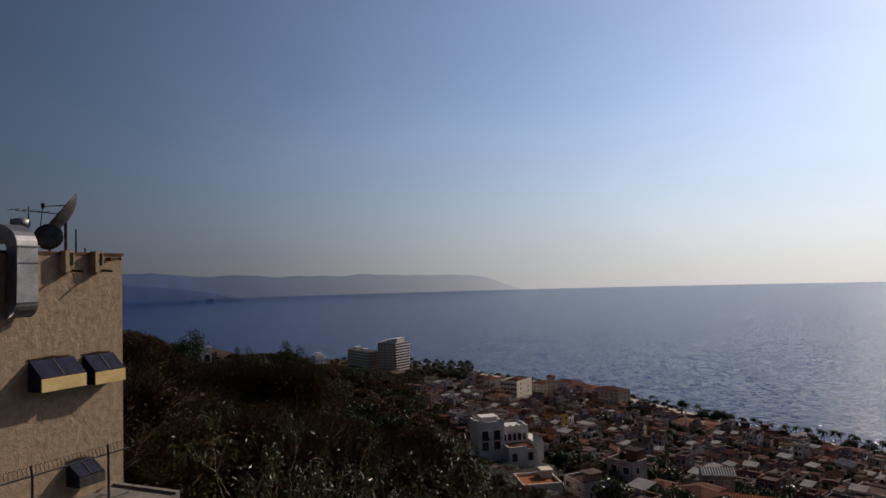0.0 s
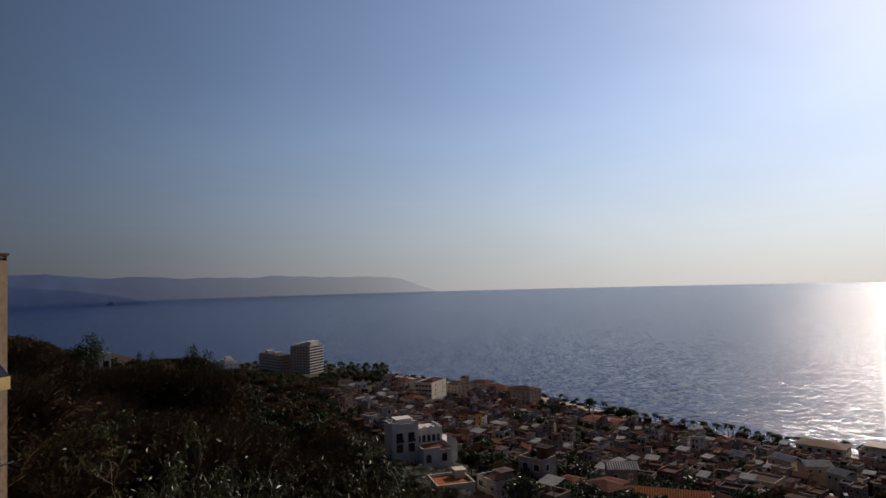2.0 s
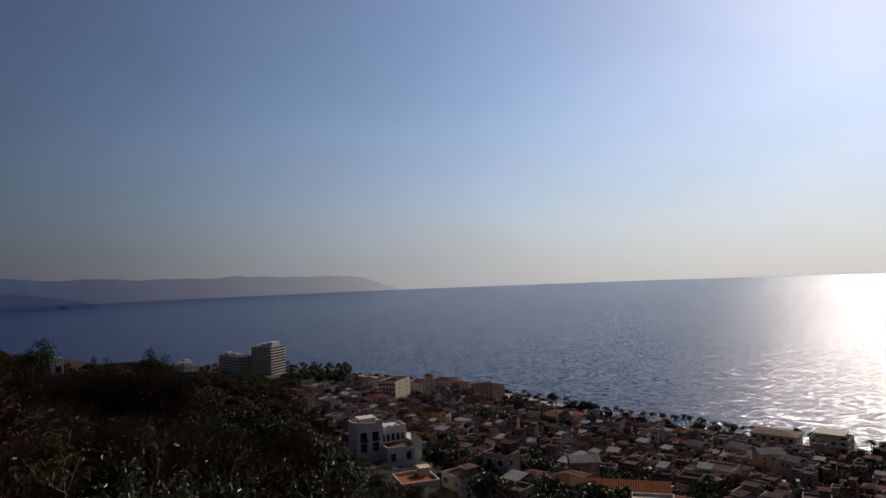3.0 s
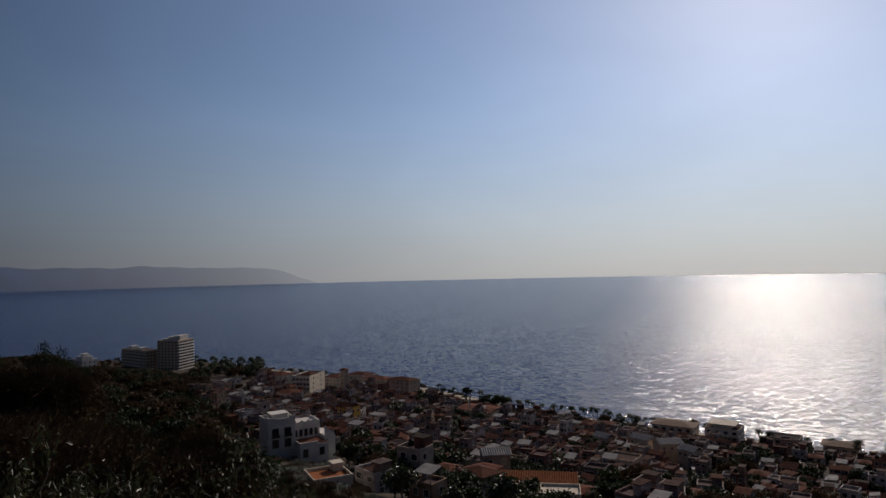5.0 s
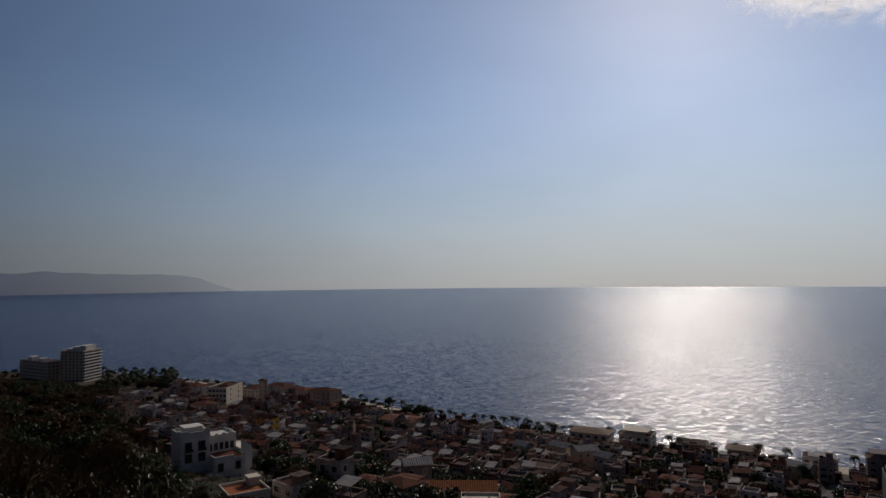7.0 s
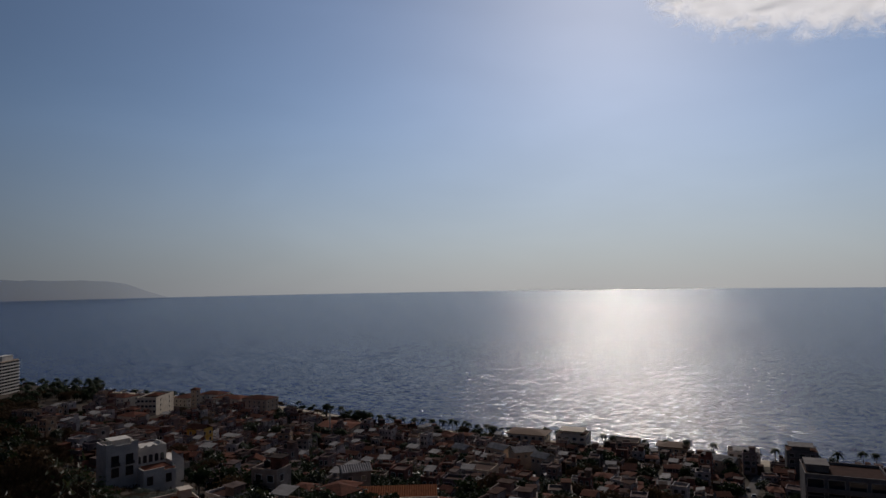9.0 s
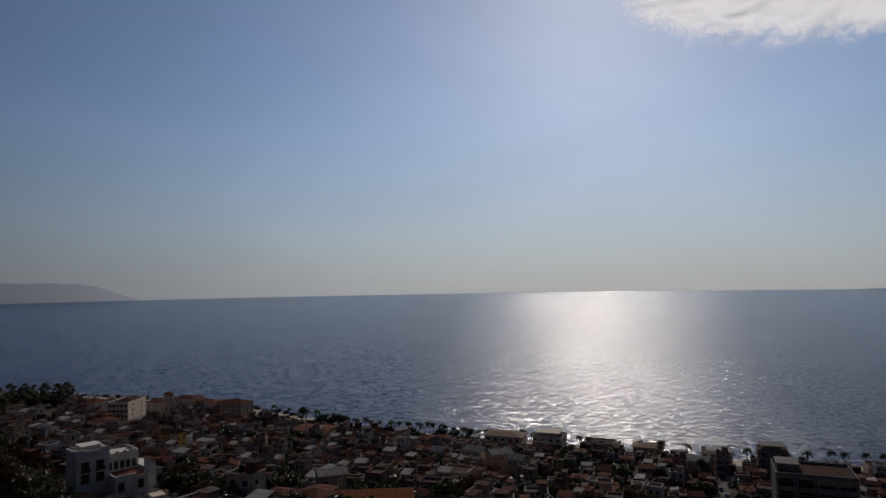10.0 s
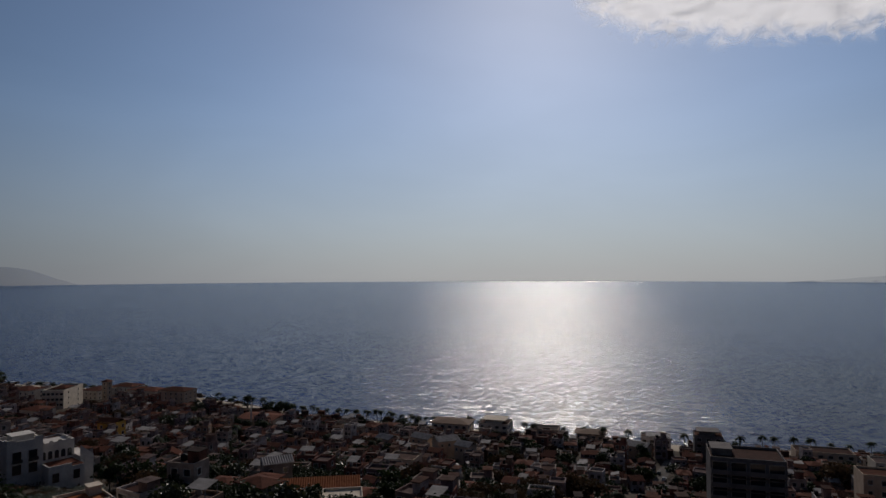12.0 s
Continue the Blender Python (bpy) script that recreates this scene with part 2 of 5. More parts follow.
def sea_water():
    m = bpy.data.materials.new("sea_water")
    m.use_nodes = True
    n, l = m.node_tree.nodes, m.node_tree.links
    b = n["Principled BSDF"]
    geo = n.new("ShaderNodeNewGeometry")
    stretch = n.new("ShaderNodeMapping")
    stretch.inputs["Scale"].default_value = (0.62, 1.0, 1.0)
    facing = n.new("ShaderNodeMapping")
    facing.inputs["Rotation"].default_value = (0, 0, radians(SUN_AZ))
    l.new(geo.outputs["Position"], facing.inputs["Vector"])
    l.new(facing.outputs[0], stretch.inputs["Vector"])
    # wave slopes: chop, waves and swell tilt the surface, alike at any distance
    tilt, waves = None, None
    for scale, steep, detail in ((0.26, 2.7, 5), (0.03, 0.10, 1)):
        tex = n.new("ShaderNodeTexNoise")
        tex.inputs["Scale"].default_value, tex.inputs["Detail"].default_value, tex.inputs["Roughness"].default_value = scale, detail, 1.0
        l.new(stretch.outputs[0], tex.inputs["Vector"])
        level = n.new("ShaderNodeVectorMath")
        level.operation = "SUBTRACT"
        level.inputs[1].default_value = (0.5, 0.5, 0.5)
        l.new(tex.outputs["Color"], level.inputs[0])
        lean = n.new("ShaderNodeVectorMath")
        lean.operation = "MULTIPLY_ADD"
        lean.inputs[1].default_value = (steep, steep, 0.0)
        lean.inputs[2].default_value = (0, 0, 1)
        l.new(level.outputs[0], lean.inputs[0])
        if tilt is not None:
            l.new(tilt, lean.inputs[2])
        tilt, waves = lean.outputs[0], tex
    straight = n.new("ShaderNodeVectorMath")
    straight.operation = "NORMALIZE"
    l.new(tilt, straight.inputs[0])
    l.new(straight.outputs[0], b.inputs["Normal"])
    ramp = n.new("ShaderNodeValToRGB")
    ramp.color_ramp.elements[0].position, ramp.color_ramp.elements[1].position = 0.35, 0.65
    ramp.color_ramp.elements[0].color, ramp.color_ramp.elements[1].color = (0.001, 0.011, 0.07, 1), (0.002, 0.016, 0.09, 1)
    l.new(waves.outputs["Fac"], ramp.inputs["Fac"])
    l.new(ramp.outputs[0], b.inputs["Base Color"])
    b.inputs["Roughness"].default_value = 0.17
    b.inputs["IOR"].default_value = 1.33
    b.inputs["Specular IOR Level"].default_value = 0.14
    return m


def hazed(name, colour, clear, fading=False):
    """Distant land with sea haze painted in: a blue base colour, and a share of the sky behind it shows, more of it
    farther off where the land is fading.
    """
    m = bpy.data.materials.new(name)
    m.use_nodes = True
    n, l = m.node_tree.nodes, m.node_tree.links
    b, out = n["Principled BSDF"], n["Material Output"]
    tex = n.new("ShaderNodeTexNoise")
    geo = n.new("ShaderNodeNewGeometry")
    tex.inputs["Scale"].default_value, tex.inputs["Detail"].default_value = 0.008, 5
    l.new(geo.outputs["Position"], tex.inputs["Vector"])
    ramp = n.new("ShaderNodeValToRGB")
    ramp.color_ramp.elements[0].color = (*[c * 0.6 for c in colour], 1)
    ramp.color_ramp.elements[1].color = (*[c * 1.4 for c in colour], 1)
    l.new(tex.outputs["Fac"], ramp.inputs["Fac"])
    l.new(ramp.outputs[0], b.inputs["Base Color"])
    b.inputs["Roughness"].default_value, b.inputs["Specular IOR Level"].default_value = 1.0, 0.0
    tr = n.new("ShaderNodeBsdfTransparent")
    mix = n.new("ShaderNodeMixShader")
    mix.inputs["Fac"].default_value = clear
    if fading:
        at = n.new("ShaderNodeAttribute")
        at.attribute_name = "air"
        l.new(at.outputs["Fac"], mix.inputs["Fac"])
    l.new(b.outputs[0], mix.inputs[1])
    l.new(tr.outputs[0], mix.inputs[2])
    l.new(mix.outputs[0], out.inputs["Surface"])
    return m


def cloud_stuff():
    m = bpy.data.materials.new("cloud_vapour")
    m.use_nodes = True
    n, l = m.node_tree.nodes, m.node_tree.links
    n.remove(n["Principled BSDF"])
    out = n["Material Output"]
    at = n.new("ShaderNodeAttribute")
    at.attribute_name = "body"
    geo = n.new("ShaderNodeNewGeometry")
    tex = n.new("ShaderNodeTexNoise")
    tex.inputs["Scale"].default_value, tex.inputs["Detail"].default_value, tex.inputs["Distortion"].default_value = 0.013, 8, 0.9
    l.new(geo.outputs["Position"], tex.inputs["Vector"])
    add = n.new("ShaderNodeMath")
    add.operation = "ADD"
    l.new(at.outputs["Fac"], add.inputs[0])
    l.new(tex.outputs["Fac"], add.inputs[1])
    span = n.new("ShaderNodeMapRange")
    span.interpolation_type = "SMOOTHSTEP"
    span.inputs["From Min"].default_value, span.inputs["From Max"].default_value = 0.66, 1.35
    span.inputs["To Max"].default_value = 0.9
    l.new(add.outputs[0], span.inputs["Value"])
    tl = n.new("ShaderNodeBsdfTranslucent")
    tl.inputs["Color"].default_value = (1.0, 1.0, 1.0, 1)
    df = n.new("ShaderNodeBsdfDiffuse")
    df.inputs["Color"].default_value = (0.9, 0.9, 0.9, 1)
    both = n.new("ShaderNodeMixShader")
    both.inputs["Fac"].default_value = 0.08
    l.new(tl.outputs[0], both.inputs[1])
    l.new(df.outputs[0], both.inputs[2])
    tr = n.new("ShaderNodeBsdfTransparent")
    mix = n.new("ShaderNodeMixShader")
    l.new(span.outputs[0], mix.inputs["Fac"])
    l.new(tr.outputs[0], mix.inputs[1])
    l.new(both.outputs[0], mix.inputs[2])
    l.new(mix.outputs[0], out.inputs["Surface"])
    return m


# ---- mesh tools ----
class Build:
    """Gathers the faces of one mesh."""

    def __init__(self):
        self.v, self.f, self.s = [], [], []

    def add(self, verts, faces, slot=0):
        base = len(self.v)
        self.v += [tuple(p) for p in verts]
        self.f += [tuple(base + i for i in f) for f in faces]
        self.s += [slot] * len(faces)
        return self

    def box(self, x0, y0, z0, x1, y1, z1, m=None):
        v = [(x0, y0, z0), (x1, y0, z0), (x1, y1, z0), (x0, y1, z0), (x0, y0, z1), (x1, y0, z1), (x1, y1, z1), (x0, y1, z1)]
        if m is not None:
            v = [m @ Vector(p) for p in v]
        return self.add(v, [(0, 3, 2, 1), (4, 5, 6, 7), (0, 1, 5, 4), (1, 2, 6, 5), (2, 3, 7, 6), (3, 0, 4, 7)])

    def tube(self, points, radii, sides=6, caps=True):
        points = [Vector(p) for p in points]
        rings = []
        for i, p in enumerate(points):
            way = (points[min(i + 1, len(points) - 1)] - points[max(i - 1, 0)]).normalized()
            a = way.orthogonal().normalized()
            b = way.cross(a)
            rings.append([p + radii[i] * (math.cos(k * 6.2832 / sides) * a + math.sin(k * 6.2832 / sides) * b) for k in range(sides)])
        faces = []
        for i in range(len(points) - 1):
            for k in range(sides):
                j = (k + 1) % sides
                faces.append((i * sides + k, i * sides + j, (i + 1) * sides + j, (i + 1) * sides + k))
        if caps:
            faces += [tuple(range(sides))[::-1], tuple(range((len(points) - 1) * sides, len(points) * sides))]
        return self.add([p for r in rings for p in r], faces)

    def lathe(self, profile, sides=16, at=(0, 0, 0)):
        v = [(at[0] + r * math.cos(k * 6.2832 / sides), at[1] + r * math.sin(k * 6.2832 / sides), at[2] + z) for r, z in profile for k in range(sides)]
        f = []
        for i in range(len(profile) - 1):
            for k in range(sides):
                j = (k + 1) % sides
                f.append((i * sides + k, i * sides + j, (i + 1) * sides + j, (i + 1) * sides + k))
        return self.add(v, f)

    def weld(self):
        """Join corners that lie on one place, so that one part is one piece."""
        self.s += [0] * (len(self.f) - len(self.s))
        seen, to = {}, []
        for p in self.v:
            to.append(seen.setdefault((round(p[0], 3), round(p[1], 3), round(p[2], 3)), len(seen)))
        self.v = list(seen)
        keep = [(tuple(to[i] for i in f), s) for f, s in zip(self.f, self.s) if len({to[i] for i in f}) == len(f)]
        self.f, self.s = [f for f, _ in keep], [s for _, s in keep]
        return self

    def mesh(self, name, *materials, smooth=False):
        if len(self.v) < 1500:
            self.weld()
        me = bpy.data.meshes.new(name)
        me.from_pydata(self.v, [], self.f)
        for m in materials:
            me.materials.append(m)
        if len(materials) > 1:
            me.polygons.foreach_set("material_index", self.s)
        if smooth:
            me.polygons.foreach_set("use_smooth", [True] * len(me.polygons))
        me.update()
        return me


def thing(name, m, label, category, group="", kind=""):
    ob = new(name)
    ob.matrix_basis = m
    return tagged(ob, label, category, group, kind)


def part(name, build, material, parent, label="", smooth=False):
    ob = new(name, build.mesh(name, material, smooth=smooth))
    ob.parent = parent
    return tagged(ob, label)


def shared(name, mesh, parent, m):
    ob = new(name, mesh)
    ob.parent = parent
    ob.matrix_basis = m
    return ob


# ---- the lie of the land ----
SHORE = np.array([(-2600, 3600), (-800, 1500), (-330, 960), (-30, 790), (41, 690), (105, 610), (150, 535), (178, 470), (192, 423), (249, 337), (328, 221), (400, 143), (600, -150), (1500, -1400)], float)
ALONG, SEAWARD = Vector((0.596, -0.803)), Vector((0.803, 0.596))
RISE = ((-400, -30), (-60, -6), (0, 0), (25, 2.4), (100, 8), (160, 18), (235, 37), (301, 56), (330, 65), (368, 79), (392, 89), (404, 98.2), (440, 99), (500, 110), (800, 190), (3000, 420))


def inland(x, y):
    """Metres from the waterline, inland positive."""
    p = np.stack([np.asarray(x, float), np.asarray(y, float)], -1)
    best, sign = np.full(p.shape[:-1], 1e9), np.ones(p.shape[:-1])
    for a, b in zip(SHORE[:-1], SHORE[1:]):
        ab = b - a
        t = np.clip(((p - a) @ ab) / (ab @ ab), 0, 1)
        away = p - a - t[..., None] * ab
        d = np.hypot(away[..., 0], away[..., 1])
        side = -np.sign(ab[0] * (p - a)[..., 1] - ab[1] * (p - a)[..., 0])
        sign = np.where(d < best, side, sign)
        best = np.minimum(d, best)
    return best * sign


def ground_z(x, y):
    d = inland(x, y)
    z = np.interp(d, [r[0] for r in RISE], [r[1] for r in RISE])
    x, y = np.asarray(x, float), np.asarray(y, float)
    z = np.where((x < 0) & (y > 0), np.minimum(z, EYE - 0.085 * np.hypot(x, y)), z)
    z = np.maximum(z, EYE - 1.6 - 0.9 * np.clip(np.hypot(x, y) - 3, 0, None))
    bumps = np.sin(np.asarray(x) * 0.031 + 1.3) * np.sin(np.asarray(y) * 0.027) * 1.6
    return z + bumps * np.clip((d - 30) / 120, 0, 1) * np.clip((385 - d) / 60, 0, 1)


def gz(x, y):
    return float(ground_z(np.array(x), np.array(y)))


def polar(az, r):
    return r * math.sin(radians(az)), r * math.cos(radians(az))


def spot(az, dep, r):
    """A place at a bearing, degrees below level, and metres away over ground."""
    x, y = polar(az, r)
    return x, y, EYE - r * math.tan(radians(dep))


def make_ground():
    radii = np.r_[0, np.geomspace(4, 1400, 130), np.geomspace(1500, 4800, 14)]
    turns = np.radians(np.arange(0, 360, 1.0))
    rr, aa = np.meshgrid(radii, turns, indexing="ij")
    x, y = rr * np.sin(aa), rr * np.cos(aa)
    z = ground_z(x, y)
    d = inland(x, y)
    nr, na = rr.shape
    b = Build()
    b.v = list(zip(x.ravel().tolist(), y.ravel().tolist(), z.ravel().tolist()))
    for i in range(nr - 1):
        for k in range(na):
            j = (k + 1) % na
            if d[i, k] < -40 and d[i + 1, k] < -40:
                continue
            mean = (d[i, k] + d[i + 1, j]) / 2
            bearing = math.degrees(aa[i, k])
            bearing = bearing - 360 if bearing > 180 else bearing
            town = mean < 330 and (bearing > 3 or (rr[i, k] > 330 and bearing > -7)) and bearing < 110
            b.f.append((i * na + k, i * na + j, (i + 1) * na + j, (i + 1) * na + k))
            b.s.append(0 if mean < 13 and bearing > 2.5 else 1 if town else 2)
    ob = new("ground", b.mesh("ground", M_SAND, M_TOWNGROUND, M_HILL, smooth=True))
    tagged(ob, "hillside of dry soil falling to town streets and a sand beach", "ground", kind="structure")


def make_sea():
    radii = np.geomspace(250, 4900, 40)
    na = 240
    b = Build()
    for r in radii:
        for k in range(na):
            b.v.append((r * math.sin(k * 6.283185 / na), r * math.cos(k * 6.283185 / na), 0.0))
    for i in range(len(radii) - 1):
        for k in range(na):
            j = (k + 1) % na
            b.f.append((i * na + k, (i + 1) * na + k, (i + 1) * na + j, i * na + j))
    ob = new("water", b.mesh("water", sea_water()))
    tagged(ob, "rippled blue sea with sun glitter reaching the horizon", "sea", kind="structure")
    # the broken surf along the beach
    rng = random.Random(5)
    b = Build()
    for a, c in zip(SHORE[3:-1], SHORE[4:]):
        a, c = Vector(a), Vector(c)
        n = max(2, int((c - a).length / 5))
        way = (c - a).normalized()
        out = Vector((-way.y, way.x))
        for i in range(n):
            for off in (1.5, 9.0):
                if rng.random() < (0.2 if off < 5 else 0.6):
                    continue
                p = a.lerp(c, i / n) + out * (off + rng.uniform(-1, 1))
                q = a.lerp(c, (i + 1) / n) + out * (off + rng.uniform(-1, 1))
                w = rng.uniform(0.4, 1.6)
                b.add([(p.x, p.y, 0.06), (q.x, q.y, 0.06), (q.x + out.x * w, q.y + out.y * w, 0.06), (p.x + out.x * w, p.y + out.y * w, 0.06),
                       ((p.x + q.x + out.x * w) / 2, (p.y + q.y + out.y * w) / 2, 0.3)], [(0, 1, 4), (1, 2, 4), (2, 3, 4), (3, 0, 4)])
    tagged(new("surf", b.mesh("surf", M_FOAM)), "thin white surf along the sand beach", "surf", kind="stuff")


def make_range(name, label, az0, az1, r0, r1, tops, material, seed, deep=350, airs=None):
    """A hazy range of hills: tops are bearings with the skyline's degrees over level."""
    b = Build()
    steps, rows = 90, 7
    for i in range(steps + 1):
        az = az0 + (az1 - az0) * i / steps
        r = r0 + (r1 - r0) * i / steps
        top = EYE + (r + deep) * math.tan(radians(float(np.interp(az, [t[0] for t in tops], [t[1] for t in tops]))))
        top += 9 * noise.fractal(Vector((az * 0.55, seed, 0)), 1.0, 2.0, 4)
        for k in range(rows):
            s = k / (rows - 1)
            x, y = polar(az, r + deep * s)
            rough = 14 * noise.fractal(Vector((az * 0.9, s * 3, seed)), 1.0, 2.0, 4) * math.sin(s * math.pi)
            b.v.append((x, y, -2 + (top + 2) * s ** 0.8 + rough))
    for i in range(steps):
        for k in range(rows - 1):
            p = i * rows + k
            b.f.append((p, p + rows, p + rows + 1, p + 1))
    me = b.mesh(name, material, smooth=True)
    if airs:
        # painted haze: the see-through share, set by bearing
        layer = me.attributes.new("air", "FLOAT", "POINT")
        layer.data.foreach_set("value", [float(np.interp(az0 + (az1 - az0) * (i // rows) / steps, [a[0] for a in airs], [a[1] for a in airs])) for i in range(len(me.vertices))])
    tagged(new(name, me), label, "mountain", kind="structure")


def make_distance():
    # the blue of these hills is haze put into their base colour
    make_range("mountain_near", "wooded headland across the bay, tinted dark blue by painted haze", -42, -15.6, 3150, 3950, ((-42, 0.8), (-30, 0.5), (-26, 0.2), (-22, -0.2), (-18.5, -0.75), (-15.6, -1.6)), hazed("hazed_near_hills", (0.02, 0.045, 0.12), 0.55), 1.0)
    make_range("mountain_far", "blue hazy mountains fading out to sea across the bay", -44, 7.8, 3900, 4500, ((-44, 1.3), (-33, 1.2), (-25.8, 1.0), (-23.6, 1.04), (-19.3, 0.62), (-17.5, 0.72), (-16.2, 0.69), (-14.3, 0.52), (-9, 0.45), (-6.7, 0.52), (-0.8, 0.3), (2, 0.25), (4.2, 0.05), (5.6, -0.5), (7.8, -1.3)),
               hazed("hazed_far_hills", (0.04, 0.085, 0.21), 0.5, fading=True), 7.0, airs=((-44, 0.28), (-22, 0.34), (-12, 0.47), (-2, 0.61), (3, 0.70), (7.8, 0.86)))
    make_range("mountain_right", "very faint hazy hills on the horizon", 64, 90, 4480, 4480, ((64, -1.2), (67, -1.0), (71, -0.6), (80, -0.1), (90, 0.3)), hazed("hazed_faint_hills", (0.02, 0.06, 0.18), 0.84), 9.0)
    for az, r, w, h in ((-18.9, 4050, 26, 22), (-20.3, 3950, 16, 10)):
        b = Build()
        x, y = polar(az, r)
        b.lathe([(w * (1 - k / 6) ** 0.6 * (1 + 0.2 * math.sin(k * 2.1)), h * k / 6 - 1) for k in range(7)], 12)
        b.v = [(vx * (1 + 0.25 * noise.noise(Vector((vx, vy, vz)) * 0.06)), vy, vz) for vx, vy, vz in b.v]
        ob = new("islet", b.mesh("islet", hazed("hazed_islet_rock", (0.04, 0.05, 0.08), 0.25), smooth=True))
        ob.location = (x, y, 0)
        tagged(ob, "small dark rock islet standing in the bay", "islet", "islets in the bay")
    # the bank of cloud beside the sun
    b = Build()
    body = []
    na, nr = 110, 60
    edge_az, edge_el = (46, 48.5, 52.8, 58.6, 63, 68.2, 71.3, 80, 96), (24.0, 21.0, 18.8, 17.9, 17.3, 16.6, 16.8, 16.2, 15.9)
    for i in range(na + 1):
        az = 46 + 48 * i / na
        for k in range(nr + 1):
            el = 13 + 25 * k / nr
            r = 3200 + 52 * noise.fractal(Vector((az * 0.3 + el * 0.25, el * 1.1, 3.0)), 1.0, 2.0, 5)
            low = float(np.interp(az, edge_az, edge_el))
            inside = min((el - low) / 3.2, (az - 48.0) / 7, (38 - el) / 4)
            body.append(max(-0.6, min(0.72, inside)) + 0.36)
            flat = r * math.cos(radians(el))
            b.v.append((flat * math.sin(radians(az)), flat * math.cos(radians(az)), EYE + r * math.sin(radians(el))))
    for i in range(na):
        for k in range(nr):
            p = i * (nr + 1) + k
            b.f.append((p, p + 1, p + nr + 2, p + nr + 1))
    me = b.mesh("cloud", cloud_stuff(), smooth=True)
    layer = me.attributes.new("body", "FLOAT", "POINT")
    layer.data.foreach_set("value", body)
    tagged(new("cloud", me), "bank of bright white rippled cloud near the sun", "cloud", kind="structure")


make_ground()
make_sea()
make_distance()

# ---- plants ----


def leaf_mesh(tips, count, size, spread, rng, droop=0.3, narrow=0.35, fold=True):
    """Leaves in clumps round the twig tips, each a folded blade of its own."""
    b = Build()
    for tip in tips:
        for _ in range(count):
            p = Vector(tip) + Vector((rng.gauss(0, spread), rng.gauss(0, spread), rng.gauss(0, spread * 0.7)))
            way = Vector((rng.uniform(-1, 1), rng.uniform(-1, 1), rng.uniform(-1, 0.6) - droop)).normalized()
            side = way.cross(Vector((rng.uniform(-1, 1), rng.uniform(-1, 1), rng.uniform(0.2, 1)))).normalized()
            up = side.cross(way)
            s = size * rng.uniform(0.6, 1.3)
            mid = p + way * s * 0.5
            w = s * narrow * 0.5
            b.add([p, mid + side * w + up * w * 0.4, p + way * s, mid - side * w + up * w * 0.4], [(0, 1, 2), (0, 2, 3)] if fold else [(0, 1, 2, 3)])
    return b


def limbs(height, spread, rng, levels=3, trunk=0.25, fork=3, lean=0.15, first=0.35):
    """A tapered trunk with forking limbs. Returns its mesh and the tips of the last twigs."""
    b, tips = Build(), []

    def grow(p, way, length, radius, level):
        pts, rad = [p], [radius]
        n = 4 if level < levels else 3
        for i in range(n):
            way = (way + Vector((rng.gauss(0, 0.24), rng.gauss(0, 0.24), rng.gauss(0.04, 0.16)))).normalized()
            p = p + way * length / n
            pts.append(p)
            rad.append(radius * (1 - 0.55 * (i + 1) / n))
        b.tube(pts, rad, 6 if level < 2 else 4, caps=False)
        if level == levels:
            tips.extend(pts[-2:])
            return
        for k in range(fork + (level == 0)):
            a = rng.uniform(0, 6.283)
            out = Vector((math.cos(a), math.sin(a), 0)) * spread + way * rng.uniform(0.5, 1.0) + Vector((0, 0, 0.12))
            grow(pts[rng.choice((-1, -2, -1))], out.normalized(), length * rng.uniform(0.55, 0.8), rad[-1] * 0.8, level + 1)

    grow(Vector((0, 0, -0.3)), Vector((rng.gauss(0, lean), rng.gauss(0, lean), 1)).normalized(), height * first, trunk, 0)
    return b, tips


def fit_height(builds, tips, height):
    """Scale a grown tree to stand height metres tall."""
    top = max(p[2] for b in builds for p in b.v)
    k = height / top
    for b in builds:
        b.v = [(x * k, y * k, z * k) for x, y, z in b.v]


def broadleaf(m, label, rng, height=8.0, leaf=M_LEAFDARK, per=7, size=0.5, spread=0.55, levels=3, fork=3, wide=0.8, narrow=0.5, category="tree", group="", trunk=0.25, bark=M_BARK):
    ob = thing("tree", m, label, category, group)
    wood, tips = limbs(height, wide, rng, levels, trunk, fork)
    leaves = leaf_mesh(tips, per, size, spread, rng, narrow=narrow)
    fit_height([wood, leaves], tips, height)
    part("trunk", wood, bark, ob, smooth=True)
    part("crown", leaves, leaf, ob)
    return ob


def dry_tree(m, label, rng, height=7.0, group="", leaf=M_LEAFDRY, per=5):
    """A leafless or half-bare tree: a haze of thin twigs."""
    ob = thing("tree", m, label, "tree", group)
    wood, tips = limbs(height, 0.75, rng, 3, 0.14, 4, first=0.25)
    twigs = Build()
    for tip in tips:
        for _ in range(9):
            p = Vector(tip)
            way = Vector((rng.uniform(-1, 1), rng.uniform(-1, 1), rng.uniform(-0.3, 1.2))).normalized()
            side = way.orthogonal().normalized() * 0.022
            q = p + way * rng.uniform(0.5, 1.5)
            twigs.add([p - side, p + side, q], [(0, 1, 2)])
            twigs.add([p + way.cross(side), p - way.cross(side), q], [(0, 1, 2)])
    leaves = leaf_mesh(tips, per, 0.17, 0.5, rng, narrow=0.5, fold=False)
    fit_height([wood, twigs, leaves], tips, height)
    part("trunk", wood, M_TWIG, ob, smooth=True)
    part("twig_crown", twigs, M_TWIG, ob)
    part("crown", leaves, leaf, ob)
    return ob


